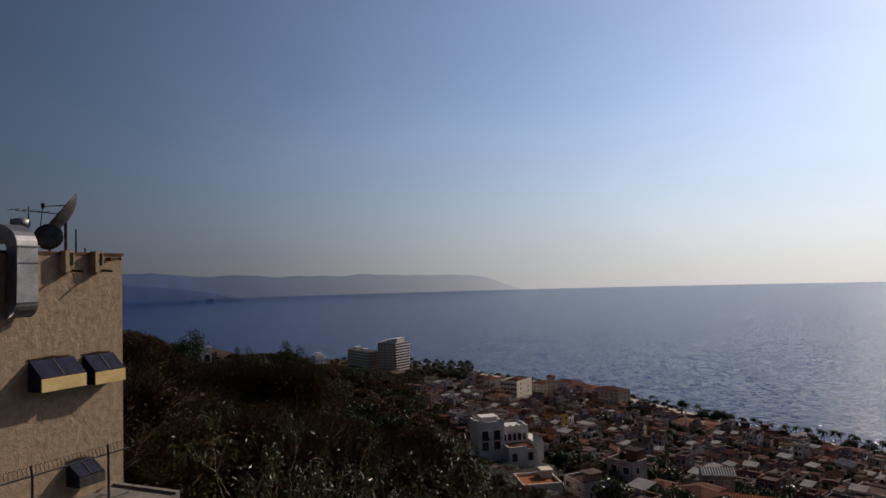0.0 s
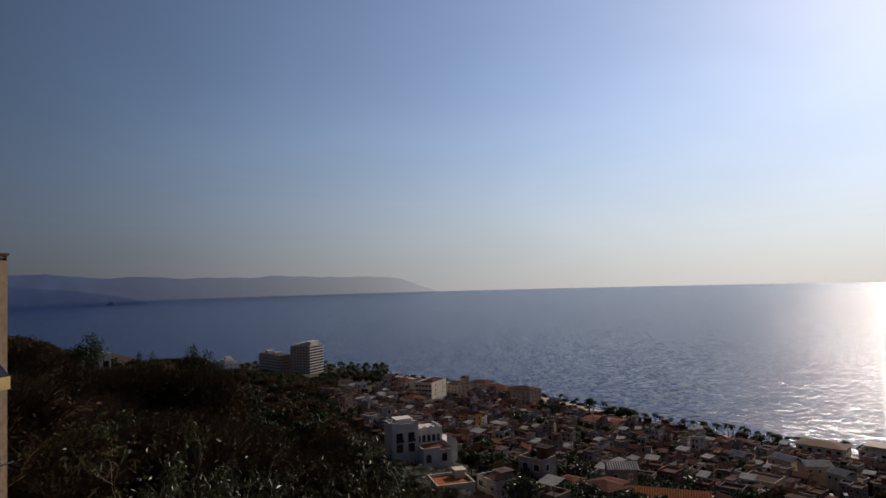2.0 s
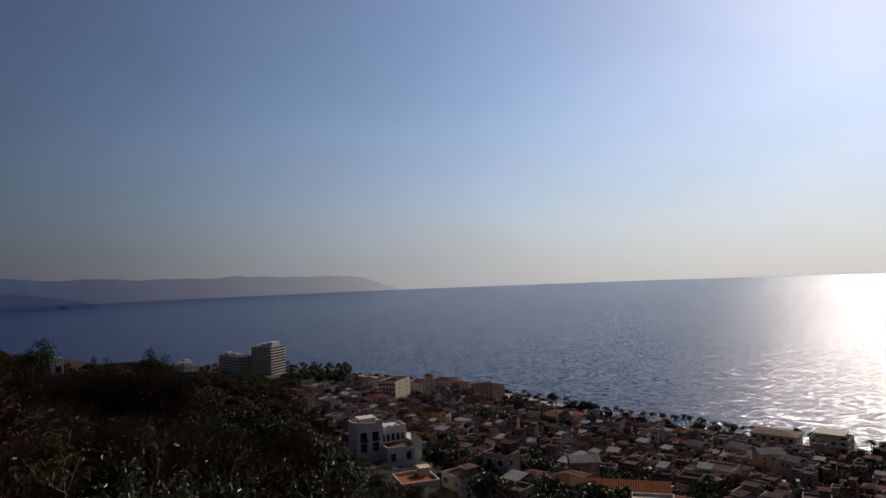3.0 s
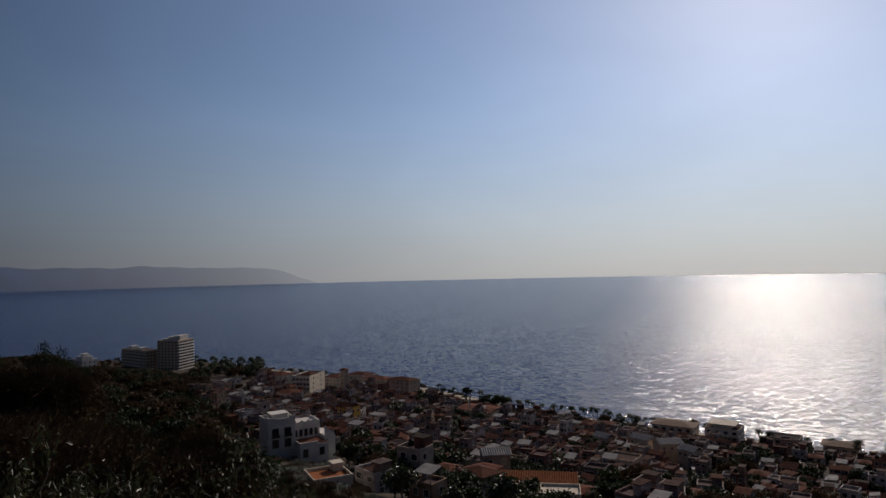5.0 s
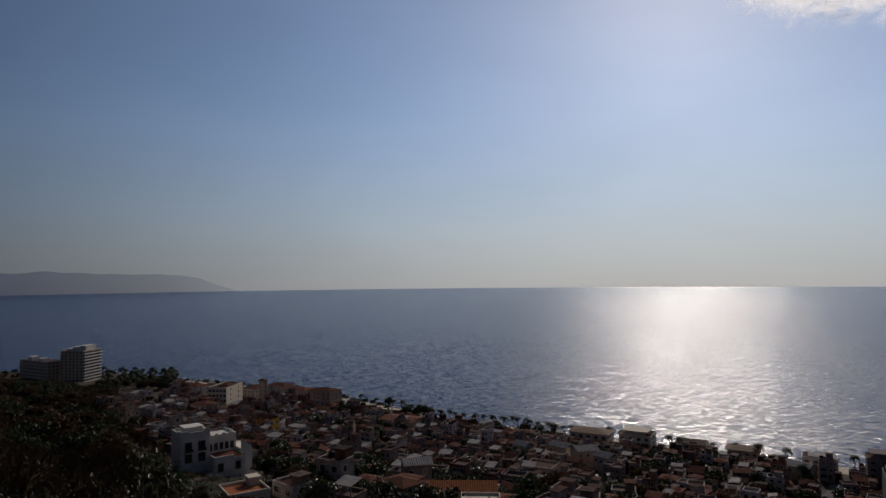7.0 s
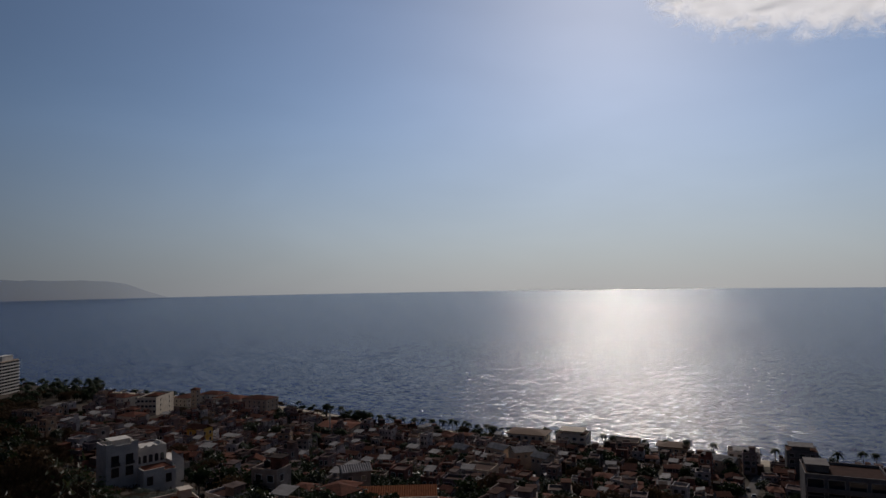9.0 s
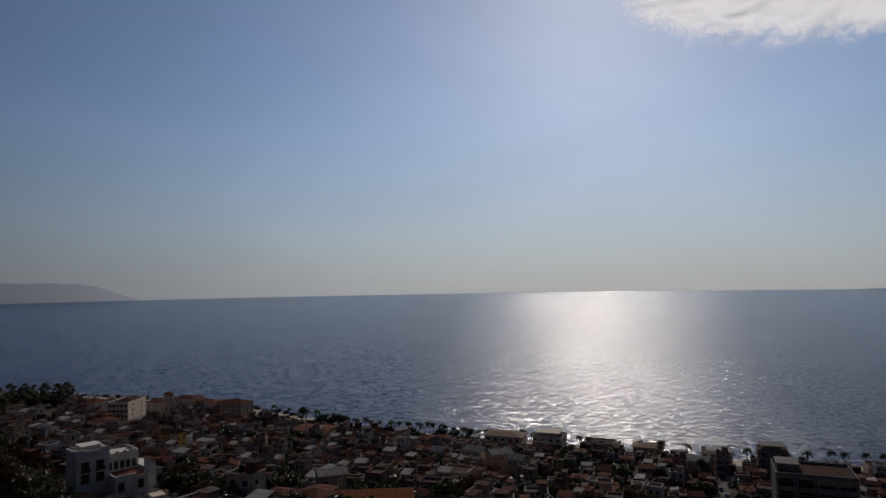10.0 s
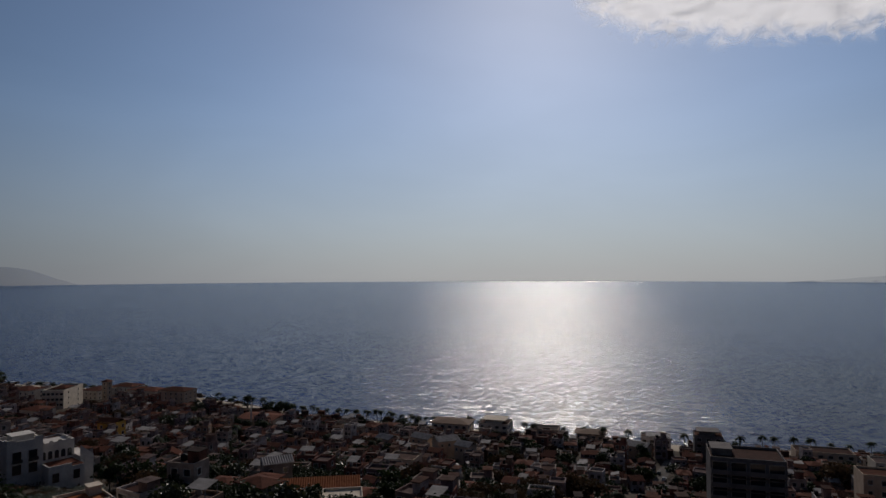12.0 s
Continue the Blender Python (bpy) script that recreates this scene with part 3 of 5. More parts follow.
def palm(m, label, rng, height=9.0, group=""):
    ob = thing("palm_tree", m, label, "palm tree", group)
    b = Build()
    bend = rng.uniform(-0.1, 0.1)
    pts = [(bend * height * (k / 6) ** 2, 0, height * k / 6 - 0.3 * (k == 0)) for k in range(7)]
    b.tube(pts, [0.24 - 0.02 * k for k in range(7)], 7)
    part("trunk", b, M_BARK, ob, smooth=True)
    fronds = Build()
    top = Vector(pts[-1])
    for k in range(17):
        a = k * 2.4 + rng.uniform(-0.2, 0.2)
        rise = rng.uniform(-0.5, 1.0)
        prev = None
        for i in range(8):
            s = i / 7
            c = top + Vector((math.cos(a), math.sin(a), 0)) * 3.3 * s + Vector((0, 0, rise * 2.2 * s - 2.6 * s * s))
            if prev is not None:
                way = (c - prev).normalized()
                side = way.cross(Vector((0, 0, 1))).normalized()
                w = 0.75 * math.sin(0.35 + 2.6 * s)
                for sg in (-1, 1):
                    tip = prev + side * sg * w + way * 0.35 - Vector((0, 0, 0.35 * w))
                    fronds.add([prev, c, tip], [(0, 1, 2)])
                    mid = (prev + c) / 2
                    fronds.add([mid, c + way * 0.1, tip + way * 0.28], [(0, 1, 2)])
            prev = c
    part("fronds", fronds, M_PALM, ob)
    return ob


# ---- houses ----
TURN = math.degrees(math.atan2(ALONG.y, ALONG.x))


def glazed(w, h, frame_material, deep=0.10):
    """A window: a proud surround with a pane set back in it."""
    b = Build()
    t = 0.09
    b.box(-w / 2 - t, -deep, -h / 2 - t, -w / 2, 0.02, h / 2 + t).box(w / 2, -deep, -h / 2 - t, w / 2 + t, 0.02, h / 2 + t)
    b.box(-w / 2, -deep, h / 2, w / 2, 0.02, h / 2 + t).box(-w / 2 - t, -deep - 0.08, -h / 2 - t, w / 2 + t, 0.02, -h / 2)
    n = len(b.f)
    b.box(-w / 2, -0.03, -h / 2, w / 2, 0.02, h / 2)
    b.s[n:] = [1] * (len(b.f) - n)
    return b.mesh("window", frame_material, M_GLASSDARK)


WINDOW = glazed(1.1, 1.3, M_WHITE)
WINDOW_WIDE = glazed(2.0, 1.5, M_WHITE)
# wide dark glazing that also paints in the shade of balcony recesses
RECESS_SHADE_PANE = glazed(3.2, 2.0, M_CREAM)
WINDOW_PLAIN = glazed(1.7, 1.2, M_TAN)
WINDOW_TALL = glazed(1.45, 2.1, M_WOOD)
WINDOW_WOOD = glazed(1.1, 2.0, M_WOOD)
DOOR = Build().box(-0.5, -0.06, 0, 0.5, 0.02, 2.1).box(-0.58, -0.09, 0, -0.5, 0.02, 2.18).box(0.5, -0.09, 0, 0.58, 0.02, 2.18).box(-0.58, -0.09, 2.1, 0.58, 0.02, 2.18).mesh("door", M_WOOD)


def shell(w, d, h, parapet=0.6, below=6.0):
    """Walls with a parapet standing round a sunken flat roof; footings go down into the slope."""
    t = 0.22
    b = Build().box(-w / 2, -d / 2, -below, w / 2, d / 2, h)
    b.f.pop(1)
    b.s.pop(1)
    o = [(-w / 2, -d / 2), (w / 2, -d / 2), (w / 2, d / 2), (-w / 2, d / 2)]
    i = [(x - math.copysign(t, x), y - math.copysign(t, y)) for x, y in o]
    v = [(x, y, h) for x, y in o] + [(x, y, h) for x, y in i] + [(x, y, h - parapet) for x, y in i]
    f = [(k, (k + 1) % 4, 4 + (k + 1) % 4, 4 + k) for k in range(4)] + [(4 + k, 4 + (k + 1) % 4, 8 + (k + 1) % 4, 8 + k) for k in range(4)]
    return b.add(v, f)


def slab_roof(w, d, z):
    return Build().box(-w / 2 + 0.21, -d / 2 + 0.21, z - 0.12, w / 2 - 0.21, d / 2 - 0.21, z)


def gable(w, d, z, rise, over=0.4, pitch=0.55):
    """A two-sided roof whose tile courses run down it as ribs, in one skin with a soffit."""
    x0, x1, y = -w / 2 - over, w / 2 + over, d / 2 + over
    drop = rise * over / (d / 2)
    n = max(4, int(w / pitch)) * 2
    b = Build()
    for k in range(n + 1):
        x = x0 + (x1 - x0) * k / n
        up = 0.13 if k % 2 else 0.0
        b.v += [(x, -y, z - drop + up), (x, 0, z + rise + up), (x, y, z - drop + up), (x, -y, z - drop - 0.14), (x, 0, z + rise - 0.14), (x, y, z - drop - 0.14)]
    for k in range(n):
        p, q = k * 6, k * 6 + 6
        b.f += [(p, q, q + 1, p + 1), (p + 1, q + 1, q + 2, p + 2), (p, p + 3, q + 3, q), (p + 2, q + 2, q + 5, p + 5)]
    e = n * 6
    b.f += [(3, 4, e + 4, e + 3), (4, 5, e + 5, e + 4), (0, 1, 4, 3), (1, 2, 5, 4), (e, e + 3, e + 4, e + 1), (e + 1, e + 4, e + 5, e + 2)]
    b.s = [0] * len(b.f)
    return b


def hip(w, d, z, rise, over=0.5):
    x, y = w / 2 + over, d / 2 + over
    r = max(0.2, (w - d) / 2)
    v = [(-x, -y, z), (x, -y, z), (x, y, z), (-x, y, z), (-r, 0, z + rise), (r, 0, z + rise), (-x, -y, z - 0.15), (x, -y, z - 0.15), (x, y, z - 0.15), (-x, y, z - 0.15)]
    return Build().add(v, [(0, 1, 5, 4), (1, 2, 5), (2, 3, 4, 5), (3, 0, 4), (0, 6, 7, 1), (1, 7, 8, 2), (2, 8, 9, 3), (3, 9, 6, 0), (6, 9, 8, 7)])


def tank(x, y, z, material, parent):
    b = Build().lathe([(0.02, 0), (0.55, 0), (0.58, 0.1), (0.58, 0.95), (0.5, 1.12), (0.25, 1.2), (0.25, 1.3), (0.02, 1.3)], 10, (x, y, z))
    part("water_tank", b, material, parent, "rooftop water tank", smooth=True)


def house(m, label, rng, w, d, floors, roof, wall=None, group="houses of the old town", windows=True, floor_h=2.9, category="house"):
    ob = thing("house", m, label, category, group)
    h = floors * floor_h
    wall = wall or M_WALL
    if roof in ("gable", "hip"):
        rise = d * rng.uniform(0.17, 0.26)
        walls = Build().box(-w / 2, -d / 2, -6, w / 2, d / 2, h)
        if roof == "gable":
            walls.f.pop(1)
            walls.s.pop(1)
            walls.add([(-w / 2, -d / 2, h), (-w / 2, d / 2, h), (-w / 2, 0, h + rise - 0.15), (w / 2, -d / 2, h), (w / 2, d / 2, h), (w / 2, 0, h + rise - 0.15)], [(0, 2, 1), (3, 4, 5)])
        part("wall", walls, wall, ob)
        part("roof", (gable if roof == "gable" else hip)(w, d, h, rise), M_TILE, ob, "red clay tile roof")
    else:
        part("wall", shell(w, d, h + 0.7), wall, ob)
        part("roof", slab_roof(w, d, h + 0.1), M_FLATROOF, ob)
        if roof == "room":
            rw, rd = w * rng.uniform(0.35, 0.5), d * rng.uniform(0.4, 0.6)
            x, y = w / 2 - rw / 2 - 0.3, d / 2 - rd / 2 - 0.3
            part("roof_room", Build().box(x - rw / 2, y - rd / 2, h + 0.1, x + rw / 2, y + rd / 2, h + 2.5), wall, ob)
            part("room_roof", Build().box(x - rw / 2 - 0.25, y - rd / 2 - 0.6, h + 2.5, x + rw / 2 + 0.25, y + rd / 2 + 0.2, h + 2.65), M_FLATROOF, ob)
        if roof == "shed":
            b = Build().add([(-w * 0.4, -d * 0.35, h + 2.2), (w * 0.35, -d * 0.35, h + 2.2), (w * 0.35, d * 0.4, h + 2.9), (-w * 0.4, d * 0.4, h + 2.9),
                             (-w * 0.4, -d * 0.35, h + 2.12), (w * 0.35, -d * 0.35, h + 2.12), (w * 0.35, d * 0.4, h + 2.82), (-w * 0.4, d * 0.4, h + 2.82)],
                            [(0, 1, 2, 3), (4, 7, 6, 5), (0, 4, 5, 1), (1, 5, 6, 2), (2, 6, 7, 3), (3, 7, 4, 0)])
            for x in (-w * 0.38, w * 0.33):
                for y in (-d * 0.33, d * 0.38):
                    b.box(x - 0.07, y - 0.07, h, x + 0.07, y + 0.07, h + 2.3)
            part("canopy", b, M_SHEET, ob, "pale sheet canopy over the roof")
        if rng.random() < 0.7:
            tank(-w * 0.3, d * 0.25, h + 0.1, rng.choice((M_TANKB, M_SHEET)), ob)
    if windows:
        for k in range(floors):
            z = k * floor_h + 1.5
            shared("window", rng.choice((WINDOW, WINDOW_WIDE)), ob, pose(-w * 0.22, -d / 2, z))
            if k:
                shared("window", WINDOW, ob, pose(w * 0.25, -d / 2, z))
            shared("window", WINDOW, ob, pose(w / 2, rng.uniform(-0.2, 0.2) * d, z, 0, 0, 90))
        shared("door", DOOR, ob, pose(w * 0.2, -d / 2, 0))
    return ob


def join_copy(build, slots, ob, m):
    """Adds a thing's parts, set at the pose m, to one joined mesh."""
    for o in ob.children:
        me = o.data
        to = m @ o.matrix_basis
        build_at = len(build.v)
        build.v += [tuple(to @ v.co) for v in me.vertices]
        names = [slots[x.name] for x in me.materials]
        for p in me.polygons:
            build.f.append(tuple(build_at + i for i in p.vertices))
            build.s.append(names[p.material_index])


def rows_of(a, b, n):
    return [a + (b - a) * (k + 0.5) / n for k in range(n)]


def block(name, label, category, x, y, base, w, d, floors, wall, rz=TURN, floor_h=3.0, front=0, side=0, pane=None, balconies="", parapet=0.7, roof_material=None, below=8.0, group="", side_pane=None, balcony_paint=None):
    """A larger building: walls with a parapet, roof deck, a grid of windows and storeyed balconies on the named faces."""
    ob = thing(name, pose(x, y, base, 0, 0, rz), label, category, group)
    h = floors * floor_h
    pane = pane or WINDOW
    part("wall", shell(w, d, h + parapet, parapet, below), wall, ob)
    part("roof", slab_roof(w, d, h + 0.12), roof_material or M_FLATROOF, ob)
    for k in range(floors):
        z = k * floor_h + 1.6
        for u in rows_of(-w / 2, w / 2, front) if front else ():
            shared("window", pane, ob, pose(u, -d / 2, z))
        for u in rows_of(-d / 2, d / 2, side) if side else ():
            shared("window", side_pane or pane, ob, pose(w / 2, u, z, 0, 0, 90))
    for face in balconies:
        n = w if face == "f" else d
        b = Build().box(-n / 2 + 0.1, -1.4, -0.08, n / 2 - 0.1, 0.0, 0.1).box(-n / 2 + 0.1, -1.4, 0.1, n / 2 - 0.1, -1.28, 1.0).box(-n / 2 + 0.1, -1.4, 0.1, -n / 2 + 0.22, 0, 1.0).box(n / 2 - 0.22, -1.4, 0.1, n / 2 - 0.1, 0, 1.0)
        me = b.mesh("balcony", balcony_paint or wall)
        for k in range(floors):
            at = pose(0, -d / 2, k * floor_h + 0.1) if face == "f" else pose(w / 2, 0, k * floor_h + 0.1, 0, 0, 90)
            shared("balcony", me, ob, at)
    return ob


def on_ground(az, r):
    x, y = polar(az, r)
    return x, y, gz(x, y)

# ---- the large hotels and landmarks ----
SKYLINE = ((-45, 1.0), (-34, 1.8), (-29, 2.3), (-25.4, 2.95), (-23.4, 3.8), (-21.8, 4.75), (-20.8, 5.2), (-18.9, 5.4), (-15.9, 5.75), (-13.8, 5.75), (-12.9, 5.5), (-12, 6.0), (-11.3, 7.1), (-9.2, 7.25), (-7.85, 7.4), (-5.2, 7.7), (-4, 8.3), (-2.6, 8.4), (-1, 9.8), (0.6, 10.8), (1.4, 13.2), (2.2, 15.2), (5, 16.0), (8.5, 17.2), (10.3, 18.4), (14, 20.5), (30, 24))


def skyline(az):
    return float(np.interp(az, [s[0] for s in SKYLINE], [s[1] for s in SKYLINE]))


KEEP_OUT = []


def claim(x, y, radius):
    KEEP_OUT.append((x, y, radius))


def car(m):
    ob = thing("car", m, "small parked car on the cobbled street", "car", "parked cars")
    low = [(-2.0, 0.28), (2.0, 0.28), (2.05, 0.6), (1.9, 0.82), (1.0, 0.95), (-1.75, 0.98), (-2.02, 0.8)]
    top = [(1.0, 0.95), (0.35, 1.42), (-1.05, 1.44), (-1.75, 0.98)]

    def prism(outline, half, inset=0.0):
        n = len(outline)
        v = [(x, -half + inset * (z > 1.2), z) for x, z in outline] + [(x, half - inset * (z > 1.2), z) for x, z in outline]
        return Build().add(v, [tuple(range(n)), tuple(range(n, 2 * n))[::-1]] + [(i, n + i, n + (i + 1) % n, (i + 1) % n) for i in range(n)])

    part("body", prism(low, 0.84), M_CARW, ob)
    part("cabin", prism(top, 0.76, 0.14), M_GLASSDARK, ob, "dark car windows")
    part("roof", Build().box(-1.0, -0.6, 1.42, 0.32, 0.6, 1.47), M_CARW, ob)
    for x in (-1.25, 1.3):
        for y in (-0.78, 0.78):
            part("wheel", Build().tube([(x, y - 0.1, 0.3), (x, y + 0.1, 0.3)], [0.3, 0.3], 12), M_RUBBER, ob)
    return ob


def landmarks():
    rng = random.Random(3)
    # tower hotel by the sea
    x, y = polar(-3.78, 688)
    u, v = Vector((math.cos(radians(TURN + 20)), math.sin(radians(TURN + 20)))), Vector((-math.sin(radians(TURN + 20)), math.cos(radians(TURN + 20))))
    cx, cy = x - u.x * 11.5 + v.x * 12, y - u.y * 11.5 + v.y * 12
    claim(cx, cy, 30)
    # the dark side panes stand in for shade behind the balconies
    t = block("hotel_tower", "tall cream hotel tower with balconies on every storey", "hotel", cx, cy, 2.5, 23, 24, 11, M_TAN, rz=TURN + 20, floor_h=2.8, front=6, side=7, pane=WINDOW_PLAIN, side_pane=RECESS_SHADE_PANE, balconies="s", roof_material=M_TILE, balcony_paint=M_WHITE)
    for k, (a, b, h) in enumerate(((-9, -3, 1.6), (-3, 4, 3.4), (4, 10.5, 4.6))):
        part("roof_house", Build().box(a, -7, 30.8, b, 6, 30.8 + h).box(a - 0.4, -7.4, 30.8 + h, b + 0.4, 6.4, 31.1 + h), M_WHITE, t, "white rooftop plant house")
    x, y = polar(-6.5, 728)
    claim(x, y, 34)
    t = block("hotel_wing", "long grey-white hotel block beside the tower", "hotel", x, y, 2.5, 44, 14, 7, M_TAN, front=12, side=4, pane=WINDOW_PLAIN, balconies="f", balcony_paint=M_CREAM)
    part("roof_house", Build().box(-14, -4, 21, -8, 3, 24.5).box(2, -4, 21, 7, 3, 23.6), M_WHITE, t)
    x, y = polar(-10.4, 600)
    t = block("hotel_wing", "white stepped hotel among trees on the slope", "hotel", x, y, 14, 18, 11, 6, M_WHITE, front=5, side=3, balconies="f")
    part("roof_house", Build().box(-4, -4, 18, 5, 4, 21).box(-1, -2, 21, 3, 3, 23), M_WHITE, t)
    claim(x, y, 25)
    # white hotel with arcaded side
    x, y = polar(6.63, 505)
    cx, cy = x - u.x * 7 + v.x * 13, y - u.y * 7 + v.y * 13
    claim(cx, cy, 24)
    claim(*polar(7.2, 474), 15)
    t = block("hotel", "plain off-white hotel block with rows of windows", "hotel", cx, cy, 5.5, 14, 26, 4, M_CREAM, rz=TURN + 20, floor_h=3.5, front=5, side=2, pane=WINDOW_WIDE, side_pane=WINDOW)
    part("roof_house", hip(9, 10, 14.6, 1.6), M_TILE, t, "red tile roof house")
    for az, r, w, d, fl, wall, front, side, base in ((4.3, 560, 18, 14, 3, M_CREAM, 4, 2, 5), (9.0, 560, 16, 20, 2, M_CREAM, 4, 4, 4), (11.0, 565, 20, 14, 2, M_WHITE, 5, 3, 4), (12.4, 540, 26, 14, 2, M_CREAM, 6, 3, 4),
                                                     (14.6, 515, 22, 14, 3, M_TAN, 5, 3, 3.5), (5.0, 455, 14, 12, 3, M_CREAM, 3, 2, 9)):
        x, y = polar(az, r)
        claim(x, y, 15)
        t = block("hotel", "cream hotel building with tiled roof near the beach", "hotel", x, y, base, w, d, fl, wall, front=front, side=side, group="low hotels by the beach")
        part("tile_roof", hip(w - 1, d - 1, fl * 3.0 + 0.9, 1.9, 0.8), M_TILE, t, "weathered red tile roof")
    x, y = polar(9.54, 535)
    t = block("lookout_hut", "small square lookout hut with tiled pyramid roof", "hut", x, y, 4, 4.5, 4.5, 5, M_TAN, front=1, side=1)
    part("tile_roof", hip(5, 5, 15.4, 1.6, 0.7), M_TILE, t)
    claim(x, y, 8)

    # the white villa on the slope
    x, y = polar(3.95, 195)
    z = 50.1
    claim(x + 3, y, 17)
    v = thing("villa", pose(x, y, z, 0, 0, 14), "white two-storey villa with stepped terraces and arcade", "villa")
    v.scale = (1.14, 1.14, 1.0)
    part("wall", shell(6.9, 7, 8.3, 0.8), M_WHITE, v)
    part("roof", slab_roof(6.9, 7, 7.5), M_CONC, v)
    for x0, x1, y0, y1, h in ((-3.45, -1.6, -3.5, -3.28, 8.8), (1.9, 3.45, -3.5, -3.28, 8.9), (-3.45, -3.23, -3.28, -1.5, 8.8)):
        part("parapet_step", Build().box(x0, y0, 8.3, x1, y1, h), M_WHITE, v)
    part("roof_room", Build().box(-1.4, -0.5, 7.5, 2.6, 3, 8.9).box(-1.7, -0.8, 8.9, 2.9, 3.3, 9.05), M_WHITE, v)
    for u in (-1.6, 1.5):
        shared("window", WINDOW_TALL, v, pose(u, -3.5, 1.5))
        shared("window", WINDOW_TALL, v, pose(u, -3.5, 4.6))
        part("balcony", Build().box(u - 0.95, -4.1, 3.2, u + 0.95, -3.5, 3.32).box(u - 0.95, -4.1, 3.32, u + 0.95, -4.05, 4.0), M_DARKMETAL, v)
    wing = Build().box(3.46, -0.5, -6, 11, 6, 5.2)
    wing.box(3.7, -0.5, 5.2, 11, -0.28, 5.8).box(10.78, -0.28, 5.2, 11, 6, 5.8)
    for k in range(4):
        wing.box(4.0 + k * 1.8, -0.6, 5.8, 4.7 + k * 1.8, -0.3, 6.2)
    part("wing", wing, M_WHITE, v)
    for k in range(5):
        u = 4.6 + k * 1.35
        arch = Build()
        pts = [(u - 0.45, 1.6)] + [(u - 0.45 * math.cos(a * math.pi / 6), 3.2 + 0.45 * math.sin(a * math.pi / 6)) for a in range(7)] + [(u + 0.45, 1.6)]
        arch.add([(px, -0.53, pz) for px, pz in pts] + [(px, -0.45, pz) for px, pz in pts], [tuple(range(9)), *[(i, i + 9, (i + 1) % 9 + 9, (i + 1) % 9) for i in range(9)]])
        # no opening is cut: a dark sheet stands in for the arch's shade
        part("arch", arch, M_GLASSDARK, v, "dark sheet painted in for the shade of an arcade arch")
    part("terrace", Build().box(3.2, -7.5, -7, 10.5, -0.5, 0.9).box(3.2, -7.5, 0.9, 3.4, -0.5, 1.7).box(3.4, -7.5, 0.9, 7.8, -7.3, 1.7), M_WHITE, v)
    part("terrace_floor", Build().box(3.4, -7.3, 0.9, 10.5, -0.5, 0.96), M_TILE, v)
    rail = Build().box(7.8, -7.5, 1.65, 10.5, -7.44, 1.72).box(10.44, -7.44, 1.65, 10.5, -0.6, 1.72)
    for k in range(14):
        rail.box(7.85 + k * 0.2, -7.49, 0.9, 7.89 + k * 0.2, -7.45, 1.66)
    part("railing", rail, M_DARKMETAL, v)
    shared("window", WINDOW_WOOD, v, pose(4.6, -7.5, -1.2))
    shared("window", WINDOW_WOOD, v, pose(8.8, -7.5, -1.2))
    part("end_wall", Build().box(11.0, -4, -6, 13.8, 4.5, 1.8).add([(11.0, -4, 1.8), (13.8, -4, 1.8), (13.8, -3.7, 1.8), (11.0, -3.7, 1.8), (11.0, -4, 4.6), (11.6, -4, 4.0), (11.6, -3.7, 4.0), (11.0, -3.7, 4.6)],
         [(0, 1, 5, 4), (3, 7, 6, 2), (4, 5, 6, 7), (1, 2, 6, 5)]), M_WHITE, v)

    low = thing("shed", pose(*spot(2.9, 15.6, 183)[:2], 47.8, 0, 0, 14), "low shed with brown tile roof before the villa", "shed")
    part("wall", Build().box(-4, -2.5, -6, 4.2, 2.5, 0.6), M_TAN, low)
    part("tile_roof", gable(8.2, 5, 0.6, 0.9), M_TILE, low)

    def home(az, r, dep_top, w, d, floors, wall, label, front=2, side=2, rz=TURN, roof=None, category="house", pane=None, balconies="", fh=3.0):
        x, y, top = spot(az, dep_top, r)
        claim(x, y, max(w, d) * 0.62)
        return block("house", label, category, x, y, top - floors * fh - 0.7, w, d, floors, wall, rz=rz, front=front, side=side, pane=pane, roof_material=roof, balconies=balconies, floor_h=fh)

    h = home(8.1, 138, 16.7, 8, 8, 2, M_CREAM, "cream house with an orange tiled roof terrace", 2, 2, rz=8, roof=M_ORANGE)
    part("stair_room", Build().box(1.4, 1.2, 6.1, 3.6, 3.6, 7.7).box(1.2, 1.0, 7.7, 3.8, 3.8, 7.82), M_CREAM, h)
    h = home(9.9, 330, 11.55, 9, 7, 2, M_YELLOW, "ochre yellow house with a tiled gable", 2, 2)
    part("tile_roof", gable(9, 7, 6.6, 1.6), M_TILE, h)
    h = home(22.4, 185, 15.6, 7.5, 6, 2, M_GREYWALL, "grey house under a pale sheet gable roof", 2, 1, rz=-12)
    part("sheet_roof", gable(7.6, 6, 6.7, 1.1), M_SHEET, h, "pale metal sheet roof")
    h = home(26.0, 168, 17.6, 19, 9, 1, M_TAN, "long low house with orange clay tile roof", 4, 1, rz=-28)
    part("tile_roof", gable(19, 9, 3.6, 1.7), M_ORANGE, h, "orange clay tile roof")
    h = home(27.9, 152, 18.4, 9, 7, 1, M_CREAM, "small house with a flat cream roof", 2, 1, rz=-28, roof=M_CREAM)
    h = home(-2.4, 330, 10.6, 15, 10, 2, M_TAN, "tan house with a low red tile roof among trees", 3, 2)
    part("tile_roof", hip(15, 10, 6.7, 1.8), M_TILE, h)
    h = home(-14.6, 330, 7.0, 7, 6, 1, M_WHITE, "small white house half hidden by trees", 2, 1)
    h = home(-20.0, 150, 5.0, 7, 4, 1, M_WHITE, "white house under a dark tree on the ridge", 3, 2)

